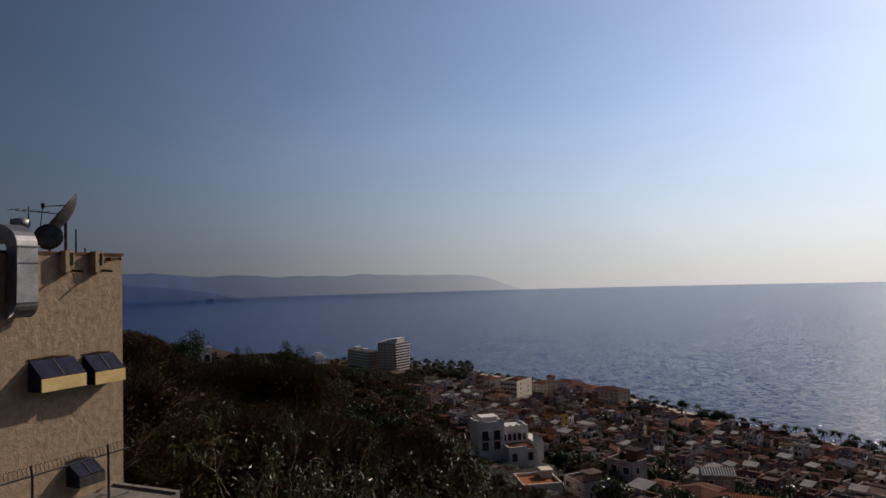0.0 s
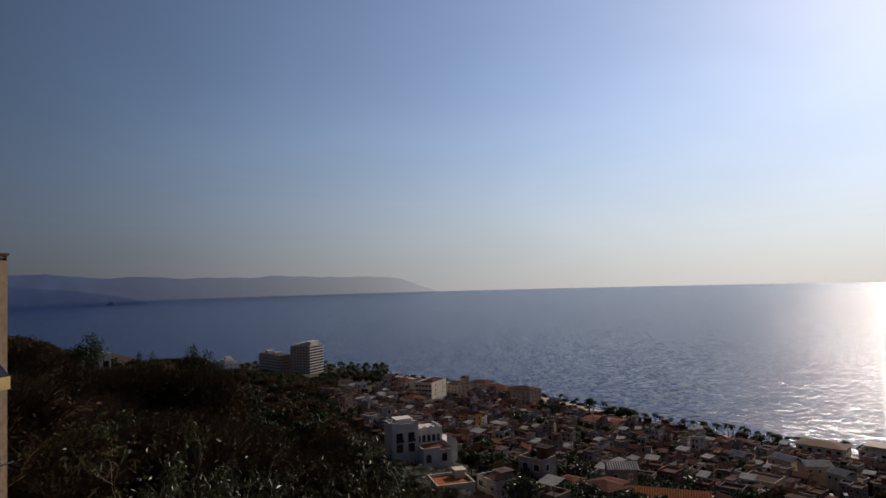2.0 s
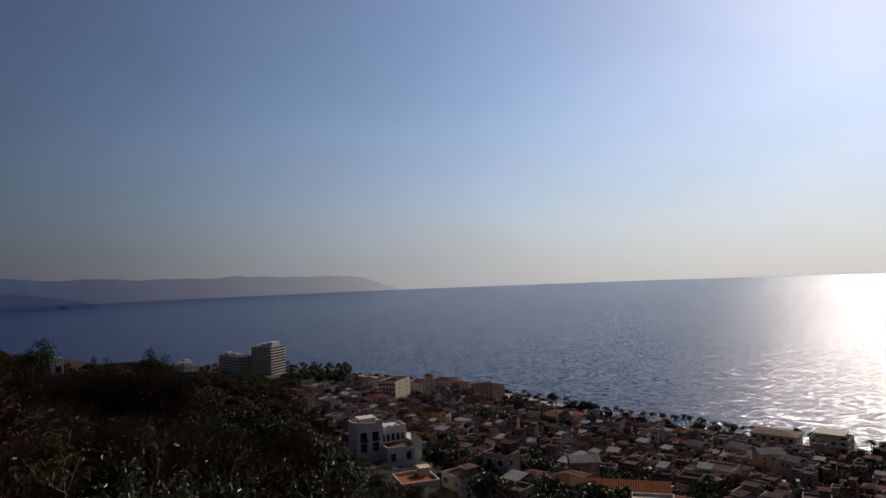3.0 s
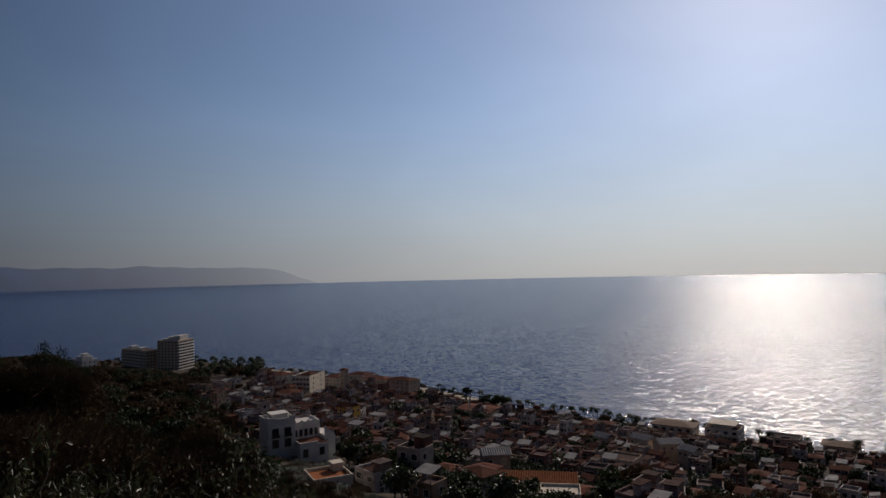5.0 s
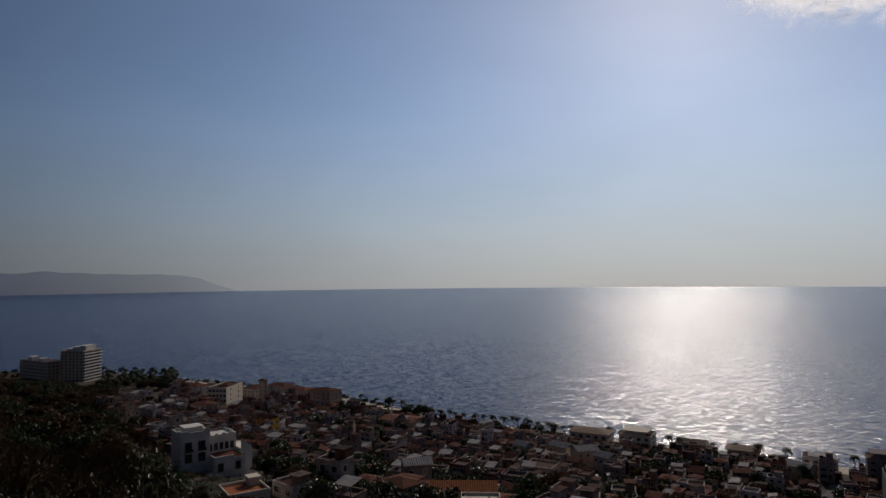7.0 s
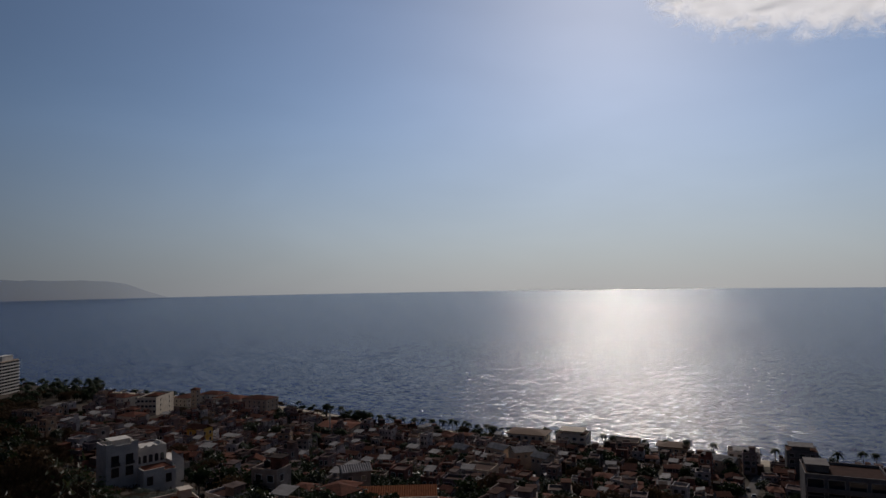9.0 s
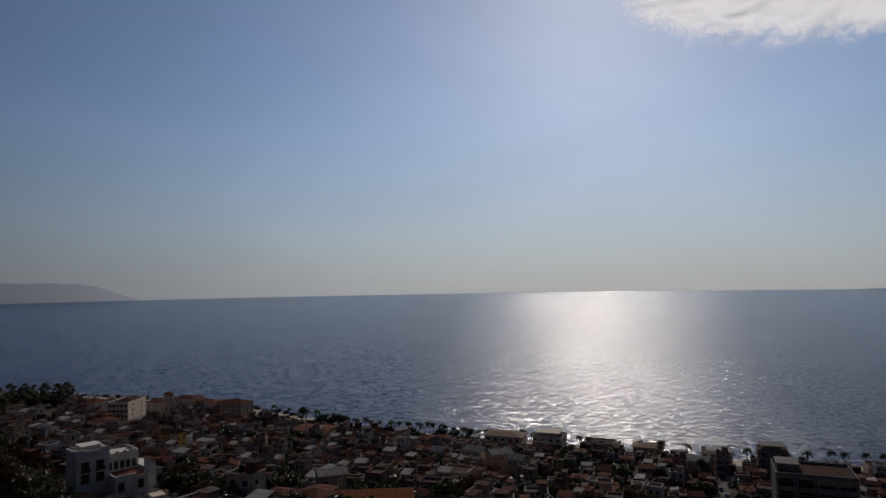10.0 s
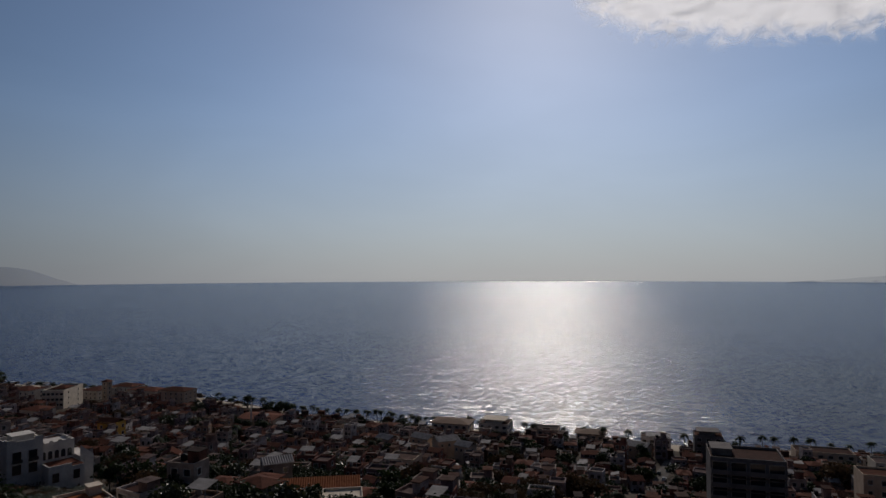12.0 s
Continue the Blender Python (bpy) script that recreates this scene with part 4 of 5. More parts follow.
    # the block of flats and its neighbours near the hillside road
    x, y, top = spot(60.9, 14.25, 178)
    claim(x, y, 14)
    flats = block("apartment_building", "grey rendered block of flats with recessed dark balconies", "apartments", x, y, top - 18.7, 16.5, 12, 6, M_GREYWALL, front=4, side=2, pane=RECESS_SHADE_PANE, balconies="f", balcony_paint=M_GREYWALL)
    for k in range(6):
        u = -6.9 + k * 2.75
        part("pier", Build().box(u - 0.35, -7.55, -2, u + 0.35, -7.41, 6.4), M_CREAM, flats, "pale facade pier")
    for k in range(3):
        part("cornice", Build().box(-8.4, -6.5, 7.9 + k * 3.0, 8.4, -6.01, 8.1 + k * 3.0), M_CONC, flats)
    part("roof_house", Build().box(-7.6, -2, 18, -3, 4, 19.6).box(-7.8, -2.2, 19.6, -2.8, 4.2, 19.8), M_GREYWALL, flats)
    # the sea front
    for az, r, dep, w, d, fl, wall, front, side, label in (
            (37.3, 398, 12.95, 22, 14, 2, M_CREAM, 5, 3, "sea-front restaurant with a broad overhanging roof"), (41.0, 388, 12.95, 17, 14, 4, M_CREAM, 4, 4, "four-storey cream sea-front hotel with open balconies"),
            (54.2, 372, 13.55, 15, 11, 3, M_WHITE, 4, 2, "white sea-front building with a pale roof"), (58.2, 352, 13.1, 13, 11, 4, M_GREYWALL, 3, 2, "dark grey sea-front building"),
            (45.2, 390, 13.35, 16, 11, 2, M_TAN, 4, 2, "tan sea-front building with flat roof"), (49.0, 385, 13.55, 15, 11, 2, M_TAN, 4, 2, "brown sea-front building with tiled roof"),
            (66.2, 378, 13.45, 26, 12, 2, M_TAN, 6, 2, "long brown sea-front building"), (70.6, 372, 13.6, 18, 12, 2, M_CREAM, 4, 2, "cream sea-front building with long roof")):
        h = home(az, r, dep, w, d, fl, wall, label, front, side, category="building", pane=WINDOW_WIDE, balconies="f" if fl > 3 else "")
        if fl > 3:
            part("roof_room", Build().box(-w * 0.3, -d * 0.3, fl * 3, w * 0.25, d * 0.3, fl * 3 + 2.3).box(-w * 0.42, -d * 0.42, fl * 3 + 2.3, w * 0.4, d * 0.42, fl * 3 + 2.55), wall, h)
        elif az in (37.3, 49.0):
            part("tile_roof", hip(w, d, fl * 3 + 0.75, 1.3, 1.2), M_WOOD, h, "dark brown overhanging roof")
        elif az == 54.2:
            part("sheet_roof", Build().box(-5, -4, 9.7, 7, 5, 9.9).box(-4.8, -3.8, 9, -4.6, -3.6, 9.7).box(6.6, -3.8, 9, 6.8, -3.6, 9.7), M_SHEET, h)
    # pale hall roofs behind the sea front
    for az, r, dep, w, d, label in ((34.8, 338, 14.2, 11, 8, "hall with a pale sheet gable roof"), (36.7, 326, 14.4, 11, 9, "hall with a cream sheet gable roof"), (38.4, 310, 14.85, 8, 7, "shed with a pale sheet roof"),
                                    (31.6, 345, 14.2, 9, 7, "shed with a pale sheet roof"), (52.5, 350, 14.3, 16, 10, "hall with a pale sheet gable roof")):
        h = home(az, r, dep, w, d, 1, M_TAN, label, 3, 1, category="hall", rz=TURN + (38 if 36 < az < 38 else -20))
        part("sheet_roof", gable(w, d, 3.7, 1.5), M_SHEET, h, "pale sheet gable roof")
    h = home(33.1, 250, 15.7, 11, 10, 3, M_TAN, "broad brown building with blank side wall", 2, 0, category="building")
    h = home(21.2, 425, 12.1, 25, 18, 1, M_TAN, "wide hall with a brick-red roof by the beach", 4, 2, category="hall", roof=M_BRICKRED)
    part("tile_roof", gable(25, 18, 3.75, 1.2), M_BRICKRED, h, "brick-red sheet roof")
    h = home(69.7, 225, 14.45, 10, 9, 3, M_TAN, "pinkish-tan plain block at the end of a terrace", 3, 2, category="building")
    h = home(14.2, 235, 14.4, 5, 6, 2, M_CREAM, "small pale house with its gable end to the street", 1, 1, rz=70)
    part("tile_roof", gable(5, 6, 6.6, 1.7), M_TILE, h)
    for az, r, w, d, label in ((38.9, 292, 4.5, 3.5, "white cloth canopy on four poles in a garden"), (37.4, 282, 3.6, 3.0, "white cloth canopy on four poles in a garden"), (36.0, 288, 2.6, 2.4, "small white cloth canopy over a roof terrace")):
        x, y, z = on_ground(az, r)
        c = thing("canopy", pose(x, y, z, 0, 0, TURN + 25), label, "canopy", "cloth canopies in the gardens")
        claim(x, y, 4)
        part("cloth", hip(w, d, 4.2, 0.5, 0.1), M_WHITE, c)
        for px in (-w / 2, w / 2):
            for py in (-d / 2, d / 2):
                part("pole", Build().box(px - 0.05, py - 0.05, -0.2, px + 0.05, py + 0.05, 4.1), M_DARKMETAL, c)
    # the street that runs down to the sea front, with cars parked along it
    run = [polar(52.6 + 2.9 * k / 40, 205 + 150 * k / 40) for k in range(41)]
    b = Build()
    for k, (x, y) in enumerate(run):
        way = (Vector(run[min(k + 1, 40)]) - Vector(run[max(k - 1, 0)])).normalized()
        for off in (-2.6, -1.3, 0, 1.3, 2.6):
            px, py = x + way.y * off, y - way.x * off
            b.v.append((px, py, gz(px, py) + 0.15))
        claim(x, y, 2.4)
    b.f = [(k * 5 + i, k * 5 + i + 1, k * 5 + i + 6, k * 5 + i + 5) for k in range(40) for i in range(4)]
    b.s = [0] * len(b.f)
    tagged(new("road", b.mesh("road", M_ASPHALT, smooth=True)), "pale cobbled street running down to the beach", "road", kind="structure")
    first = None
    for k in range(11):
        i = 8 + k * 2.6 + (0.5 if k % 3 else 0)
        p, q = Vector(run[int(i)]), Vector(run[int(i) + 1])
        way = (q - p).normalized()
        c = p.lerp(q, i - int(i)) + Vector((way.y, -way.x)) * (1.6 if k % 4 else -1.6)
        m = pose(c.x, c.y, gz(c.x, c.y) + 0.16, 0, 0, math.degrees(math.atan2(way.y, way.x)))
        if first is None:
            first = car(m)
        else:
            copy_thing(first, m)
    # white mast near the beach
    x, y, z = on_ground(20.3, 415)
    mast = thing("mast", pose(x, y, z), "tall white tapering mast in the town", "mast")
    part("pole", Build().tube([(0, 0, -1), (0, 0, 9), (0, 0, 16)], [0.55, 0.4, 0.12], 8), M_WHITE, mast)
    part("base", Build().lathe([(1.4, -1), (1.4, 0.5), (0.9, 0.8), (0.5, 1.4)], 10), M_CONC, mast)


landmarks()


# ---- the old town ----
def in_town(x, y, r, az):
    d = float(inland(np.array(x), np.array(y)))
    if d < 20 or d > 322 or az > 80:
        return False
    if r < 330:
        return (az > 4.0 or (az > 1.2 and r > 225)) and r > (215 if az < 10.5 else 118 + max(0, 14 - az) * 6)
    return az > (-2.5 if r < 470 else 2.6)


def make_town():
    rng = random.Random(11)
    kinds = [("flat", 9, 9, 2, "two-storey town house with flat roof and parapet"), ("room", 10, 9, 2, "town house with a room on its flat roof"), ("gable", 10, 8, 1, "low town house with red tile gable roof"),
             ("gable", 11, 9, 2, "two-storey town house with red tile roof"), ("hip", 10, 9, 2, "town house under a hipped red tile roof"), ("shed", 10, 9, 2, "town house with a sheet canopy on its roof"),
             ("flat", 8, 10, 3, "narrow three-storey town house with flat roof"), ("room", 12, 10, 1, "low broad house with a roof room"), ("hip", 12, 9, 1, "low house under a hipped tile roof"),
             ("flat", 12, 8, 1, "low flat-roofed house with weathered walls"), ("room", 9, 9, 3, "three-storey house with roof room and tank"), ("gable", 8, 8, 2, "small house with a steep tile roof")]
    lots, trees = [], []
    for i in range(-90, 24):
        for j in range(0, 47):
            s = i * 7.2 + (3.0 if (i // 4) % 2 else 0) + rng.uniform(-1.0, 1.0)
            d = 18 + j * 7.0 + rng.uniform(-0.9, 0.9)
            if i % 7 == 6 and rng.random() < 0.75:
                continue
            p = ALONG * s + SEAWARD * (405 - d)
            r, az = p.length, math.degrees(math.atan2(p.x, p.y))
            if not in_town(p.x, p.y, r, az):
                continue
            if any((p.x - x) ** 2 + (p.y - y) ** 2 < (k + 2.5) ** 2 for x, y, k in KEEP_OUT):
                continue
            z = gz(p.x, p.y)
            if rng.random() < (0.66 if r < 200 else 0.52 if r < 260 else 0.38 if r < 340 else 0.27):
                trees.append((r, p.x, p.y, z))
            else:
                lots.append((r, p.x, p.y, z, s))
    first, far, far_slots = {}, Build(), {"town_wall_paint": 0, "terracotta_tile": 1, "flat_roof_coat": 2, "dark_window_glass": 3, "white_limewash": 4, "dark_stained_wood": 5, "pale_roof_sheet": 6, "black_plastic": 7}
    for n, (r, x, y, z, s) in enumerate(sorted(lots)):
        key = rng.randrange(len(kinds))
        if float(inland(np.array(x), np.array(y))) < 42:
            key = rng.choice((2, 7, 8, 9))
        roof, w, dd, fl, label = kinds[key]
        turn = TURN + rng.choice((0, 0, -90 if s > -60 else 0, 9, -12)) + rng.uniform(-7, 7)
        m = pose(x, y, z + rng.uniform(-1.0, 1.6), 0, 0, turn)
        k = m @ Matrix.Diagonal((rng.uniform(0.8, 1.4), rng.uniform(0.85, 1.3), rng.uniform(0.8, 1.15), 1))
        if key not in first:
            first[key] = house(m, label, random.Random(key), w * 0.54, dd * 0.54, fl, roof, floor_h=2.6)
        elif n < 300:
            copy_thing(first[key], k)
        else:
            join_copy(far, far_slots, first[key], k)
    clutter = Build()
    for n, (r, x, y, z, s) in enumerate(sorted(lots)):
        for _ in range(rng.choice((1, 2, 3, 4))):
            px, py = x + rng.uniform(-4.5, 4.5), y + rng.uniform(-4.5, 4.5)
            top = z + rng.uniform(2.2, 5.2)
            kind = rng.random()
            if r < 215 and kind > 0.2:
                continue
            if kind < 0.35:
                clutter.box(px - 0.05, py - 0.05, z, px + 0.05, py + 0.05, top + rng.uniform(0.5, 3))
            elif kind < 0.75:
                w, d, h = rng.uniform(0.8, 2.2), rng.uniform(0.8, 2.2), rng.uniform(0.4, 1.2)
                clutter.box(-w, -d, z - top - 2, w, d, h, pose(px, py, top, 0, 0, TURN + rng.uniform(-20, 20)))
            else:
                w, d = rng.uniform(1.0, 2.6), rng.uniform(0.8, 1.8)
                clutter.box(-w, -d, 0, w, d, 0.1, pose(px, py, top - 0.8, rng.uniform(-14, 14), 0, TURN))
                clutter.box(-w, -d, z - top, -w + 0.1, -d + 0.1, -0.8, pose(px, py, top, 0, 0, TURN))
    tagged(new("rooftop_clutter", clutter.mesh("rooftop_clutter", M_ROOF_FAR)), "poles, sheds, awnings and stair heads crowding the roofs", "clutter", kind="stuff")
    me = far.mesh("far_houses", M_WALL_FAR, M_TILE, M_ROOF_FAR, M_GLASSDARK, M_WHITE, M_WOOD, M_SHEET, M_TANKB)
    tagged(new("far_houses", me), "crowded flat-roofed and tiled town houses towards the beach", "houses", kind="stuff")
    # street and courtyard trees
    base, woods, wood_slots = [], Build(), {"grey_bark": 0, "dark_leaves": 1, "glossy_leaves": 2, "dry_brown_leaves": 3}
    trees.sort()
    for n, (r, x, y, z) in enumerate(trees):
        turn = rng.uniform(0, 360)
        k = rng.uniform(0.6, 1.25)
        m = pose(x, y, z, 0, 0, turn) @ Matrix.Diagonal((k, k, k * rng.uniform(0.8, 1.1), 1))
        if len(base) < 5:
            n = len(base)
            base.append(broadleaf(pose(x, y, z, 0, 0, turn), "dense dark green tree between the town houses", random.Random(40 + n), 7.0, leaf=(M_LEAFDARK, M_LEAFDARK, M_LEAF, M_LEAFDARK, M_LEAFDRY)[n], per=9, size=0.75, spread=0.6, narrow=0.6, group="trees of the town"))
        elif n < 90:
            copy_thing(rng.choice(base), m)
        else:
            join_copy(woods, wood_slots, rng.choice(base), m)
    for az, r, k in ((67.3, 310, 2.0), (68.3, 318, 1.7), (47.5, 205, 1.7), (49, 210, 1.5), (31, 178, 1.4), (34, 182, 1.6), (44, 330, 1.3), (14.5, 395, 1.7), (15.8, 390, 1.6), (13.6, 400, 1.4), (27.2, 262, 1.5), (12.0, 170, 1.5), (13.4, 176, 1.3), (9.8, 172, 1.2), (22.5, 452, 1.5), (23.3, 448, 1.6), (21.5, 456, 1.3), (20.0, 490, 1.5)):
        x, y, z = on_ground(az, r)
        copy_thing(rng.choice(base), pose(x, y, z, 0, 0, rng.uniform(0, 360)) @ Matrix.Diagonal((k, k, k, 1)))
    for a, b, n in ((3, 4, 10), (4, 5, 12), (5, 6, 12), (6, 7, 10)):
        for k in range(n):
            p = Vector(SHORE[a]).lerp(Vector(SHORE[b]), (k + rng.uniform(0.1, 0.9)) / n) - SEAWARD * rng.uniform(7, 13)
            q = rng.uniform(0.45, 0.75)
            copy_thing(rng.choice(base), pose(p.x, p.y, gz(p.x, p.y), 0, 0, rng.uniform(0, 360)) @ Matrix.Diagonal((q * 1.5, q * 1.5, q, 1)))
    # palms along the beach and in the grove by the tower
    palms = []
    spots = []
    for a, b, n in ((7, 8, 9), (8, 9, 24), (9, 10, 12), (10, 11, 12), (6, 7, 3), (5, 6, 3)):
        for k in range(n):
            p = Vector(SHORE[a]).lerp(Vector(SHORE[b]), (k + rng.uniform(0.1, 0.9)) / n) - SEAWARD * rng.uniform(9, 17)
            spots.append((p, rng.uniform(0.7, 1.05)))
    for k in range(26):
        spots.append((Vector(polar(rng.uniform(8, 66), rng.uniform(180, 400))), rng.uniform(0.7, 1.1)))
    for k in range(64):
        p = Vector(polar(rng.uniform(-2.4, 2.9), rng.uniform(610, 735)))
        spots.append((p, rng.uniform(0.9, 1.3)))
    for p, k in spots:
        z = gz(p.x, p.y)
        if len(palms) < 4:
            palms.append(palm(pose(p.x, p.y, z, 0, 0, rng.uniform(0, 360)), "coconut palm standing behind the beach", random.Random(60 + len(palms)), 8.5, "palms along the beach"))
        else:
            copy_thing(rng.choice(palms), pose(p.x, p.y, z, 0, 0, rng.uniform(0, 360)) @ Matrix.Diagonal((k, k, k, 1)))
    for k in range(640):
        az, r = rng.uniform(-36, -1.0), rng.uniform(150, 800)
        x, y, z = on_ground(az, r)
        if inland(np.array(x), np.array(y)) < 8 or any((x - a) ** 2 + (y - c) ** 2 < (q + 3) ** 2 for a, c, q in KEEP_OUT):
            continue
        q = min(rng.uniform(0.8, 1.5), (EYE - r * math.tan(radians(skyline(az) + 0.05)) - z) / 7)
        if q > 0.4:
            join_copy(woods, wood_slots, base[rng.choice((4, 4, 4, 4, 0) if az < -9 else (0, 1, 3, 4, 4))], pose(x, y, z, 0, 0, rng.uniform(0, 360)) @ Matrix.Diagonal((max(q, 0.8), max(q, 0.8), q, 1)))
    for k in range(620):
        x, y, z = on_ground(rng.uniform(-12, 2.8), rng.uniform(380, 835))
        if any((x - a) ** 2 + (y - c) ** 2 < (q - 14) ** 2 for a, c, q in KEEP_OUT):
            continue
        r, az = math.hypot(x, y), math.degrees(math.atan2(x, y))
        q = min(rng.uniform(0.8, 1.4), (EYE - r * math.tan(radians(float(np.interp(az, (-12, -9.2, -7.9, -5.2, -3.6, -2.4, 2.8), (6.95, 7.0, 7.3, 7.55, 8.1, 7.65, 7.7))))) - z) / 7)
        if r > 745:
            q = rng.uniform(0.45, 0.75)
        if q < 0.3 or inland(np.array(x), np.array(y)) < 6:
            continue
        if az > -1.5 and r < 600:
            continue
        join_copy(woods, wood_slots, rng.choice((base[0], base[1], base[4])), pose(x, y, z, 0, 0, rng.uniform(0, 360)) @ Matrix.Diagonal((q, q, q, 1)))
    tagged(new("far_trees", woods.mesh("far_trees", M_BARK, M_LEAFDARK, M_LEAF, M_LEAFDRY)), "dark green trees scattered among the far town houses", "trees", kind="stuff")


make_town()

# ---- the wooded hillside ----
def make_hillside():
    rng = random.Random(21)
    dry = [dry_tree(pose(*on_ground(-24, 62), 0, 0, 0), "leafless brown dry-season tree on the hillside", random.Random(70), 7, "dry trees of the hillside"),
           dry_tree(pose(*on_ground(-19, 66), 0, 0, 50), "leafless brown dry-season tree on the hillside", random.Random(71), 7, "dry trees of the hillside", per=9),
           dry_tree(pose(*on_ground(-15, 70), 0, 0, 90), "half-bare tree with yellowing leaves on the hillside", random.Random(72), 7, "dry trees of the hillside", leaf=M_LEAFYEL, per=9)]
    green = [broadleaf(pose(*on_ground(-8, 120)), "dark green tree on the dry hillside", random.Random(80), 8, per=10, size=0.5, spread=0.55, group="green trees of the hillside"),
             broadleaf(pose(*on_ground(-11, 110)), "dark green tree on the dry hillside", random.Random(81), 8, leaf=M_LEAF, per=10, size=0.5, spread=0.55, group="green trees of the hillside")]
    woods, slots = Build(), {"dry_twigs": 0, "dry_brown_leaves": 1, "yellow_green_leaves": 2, "grey_bark": 3, "dark_leaves": 4, "glossy_leaves": 5}
    n = 0
    while n < 330:
        az, r = rng.uniform(-36, 9), 34 * (300 / 34) ** rng.random() ** 0.8
        x, y, z = on_ground(az, r)
        if any((x - a) ** 2 + (y - b) ** 2 < (k + 2) ** 2 for a, b, k in KEEP_OUT) or (az > 3.2 and r > 100):
            n += 0.2
            continue
        room = EYE - r * math.tan(radians(skyline(az) + rng.uniform(0.1, 1.3))) - z
        n += 1
        if room < 2.2:
            continue
        h = min(room, rng.uniform(5, 10)) / 8.2
        pick = rng.choice(green) if rng.random() < (0.05 if az < -6 else 0.14) else rng.choice(dry)
        m = pose(x, y, z, 0, 0, rng.uniform(0, 360)) @ Matrix.Diagonal((h * 1.15, h * 1.15, h, 1))
        if r < 105:
            copy_thing(pick, m)
        else:
            join_copy(woods, slots, pick, m)
    # the marked crowns on the ridge
    dense = None
    for az, r, dep, wide in ((-20.15, 128, 3.85, 0.5), (-16.9, 120, 5.45, 0.35), (-15.9, 124, 5.55, 0.35), (-12.9, 118, 5.2, 0.42), (-11.9, 120, 5.7, 0.4)):
        x, y, z = on_ground(az, r)
        h = (EYE - r * math.tan(radians(dep)) - z) / 8
        m = pose(x, y, z, 0, 0, rng.uniform(0, 360))
        if dense is None:
            dense = broadleaf(m @ Matrix.Diagonal((0.75, 0.75, 1.07, 1)), "dense dark green tree standing on the ridge", random.Random(88), 8 * h, per=60, size=0.34, spread=0.6, narrow=0.6, group="green trees of the hillside")
            first_h = h
        else:
            k = h / first_h
            copy_thing(dense, m @ Matrix.Diagonal((k * wide * 1.3, k * wide * 1.3, k, 1)))
    # brown bushes that close the ridge between the crowns
    for k in range(60):
        az, r = -25 + 14.5 * k / 60 + rng.uniform(-0.2, 0.2), rng.uniform(88, 118)
        x, y, z = on_ground(az, r)
        h = (EYE - r * math.tan(radians(skyline(az) + rng.uniform(0.0, 0.45))) - z) / 7
        if h > 0.2:
            copy_thing(rng.choice(dry), pose(x, y, z, 0, 0, rng.uniform(0, 360)) @ Matrix.Diagonal((max(h, 0.5) * 0.8, max(h, 0.5) * 0.8, h, 1)))
    # bushes round the foot of the villa
    for k in range(120):
        az, r = rng.uniform(-0.5, 11), rng.uniform(112, 180)
        x, y, z = on_ground(az, r)
        top = EYE - r * math.tan(radians(max(15.2, skyline(az)) + rng.uniform(0, 1.2)))
        if any((x - a) ** 2 + (y - c) ** 2 < (q + 1) ** 2 for a, c, q in KEEP_OUT[-60:]) and az > 6.5:
            continue
        h = max((top - z) / 7.5, 0.22)
        join_copy(woods, slots, rng.choice(green + dry), pose(x, y, z, 0, 0, rng.uniform(0, 360)) @ Matrix.Diagonal((max(h, 0.6), max(h, 0.6), h, 1)))
    tagged(new("hillside_woods", woods.mesh("hillside_woods", M_TWIG, M_LEAFDRY, M_LEAFYEL, M_BARK, M_LEAFDARK, M_LEAF)), "dry brown woods with some green crowns on the slope", "woods", kind="stuff")
    # low scrub that closes the ground
    b = Build()
    for _ in range(5200):
        az, r = rng.uniform(-40, 11), 20 * (280 / 20) ** rng.random()
        x, y = polar(az, r)
        z = gz(x, y)
        s = rng.uniform(0.5, 1.3)
        for _ in range(7):
            a = rng.uniform(0, 6.283)
            p = Vector((x + rng.gauss(0, s * 0.4), y + rng.gauss(0, s * 0.4), z))
            q = p + Vector((math.cos(a) * s * 0.5, math.sin(a) * s * 0.5, s * rng.uniform(0.5, 1.2)))
            side = Vector((-math.sin(a), math.cos(a), 0)) * 0.12 * s
            b.add([p, q + side, q - side], [(0, 1, 2)])
    tagged(new("scrub", b.mesh("scrub", M_LEAFDRY)), "dry brown scrub covering the hillside", "scrub", kind="stuff")


make_hillside()


def near_trees():
    """The broad-leaved trees just below the viewpoint."""
    for k, (az, r, dep, wide, leaf, label) in enumerate(((-8.3, 25, 7.9, 0.7, M_LEAF, "sparse tree with long drooping glossy leaves"), (-2.0, 26, 12.0, 0.7, M_LEAF, "leafy tree with pale bare branches"),
                                                         (-14.5, 23, 14.5, 0.7, M_LEAFYEL, "yellow-green leafy tree below the viewpoint"), (3.2, 29, 16.3, 0.6, M_LEAF, "leafy tree with glossy drooping leaves"),
                                                         (-5.0, 19, 14.5, 0.7, M_LEAF, "leafy tree with pale bare branches"), (-18.5, 26, 17.0, 0.7, M_LEAFYEL, "yellow-green bush beside the wall"), (8.0, 26, 18.2, 0.5, M_LEAF, "low leafy tree on the slope"))):
        rng = random.Random(100 + k)
        x, y, z = on_ground(az, r)
        z -= 4.0
        top = EYE - r * math.tan(radians(dep))
        broadleaf(pose(x, y, z, 0, 0, rng.uniform(0, 360)) @ Matrix.Diagonal((wide, wide, 1, 1)), label, rng, top - z, leaf=leaf, per=8, size=0.22, spread=0.15, levels=4, fork=3, wide=0.85, narrow=0.26, group="trees below the viewpoint", trunk=0.13, bark=M_PALEBARK)


near_trees()

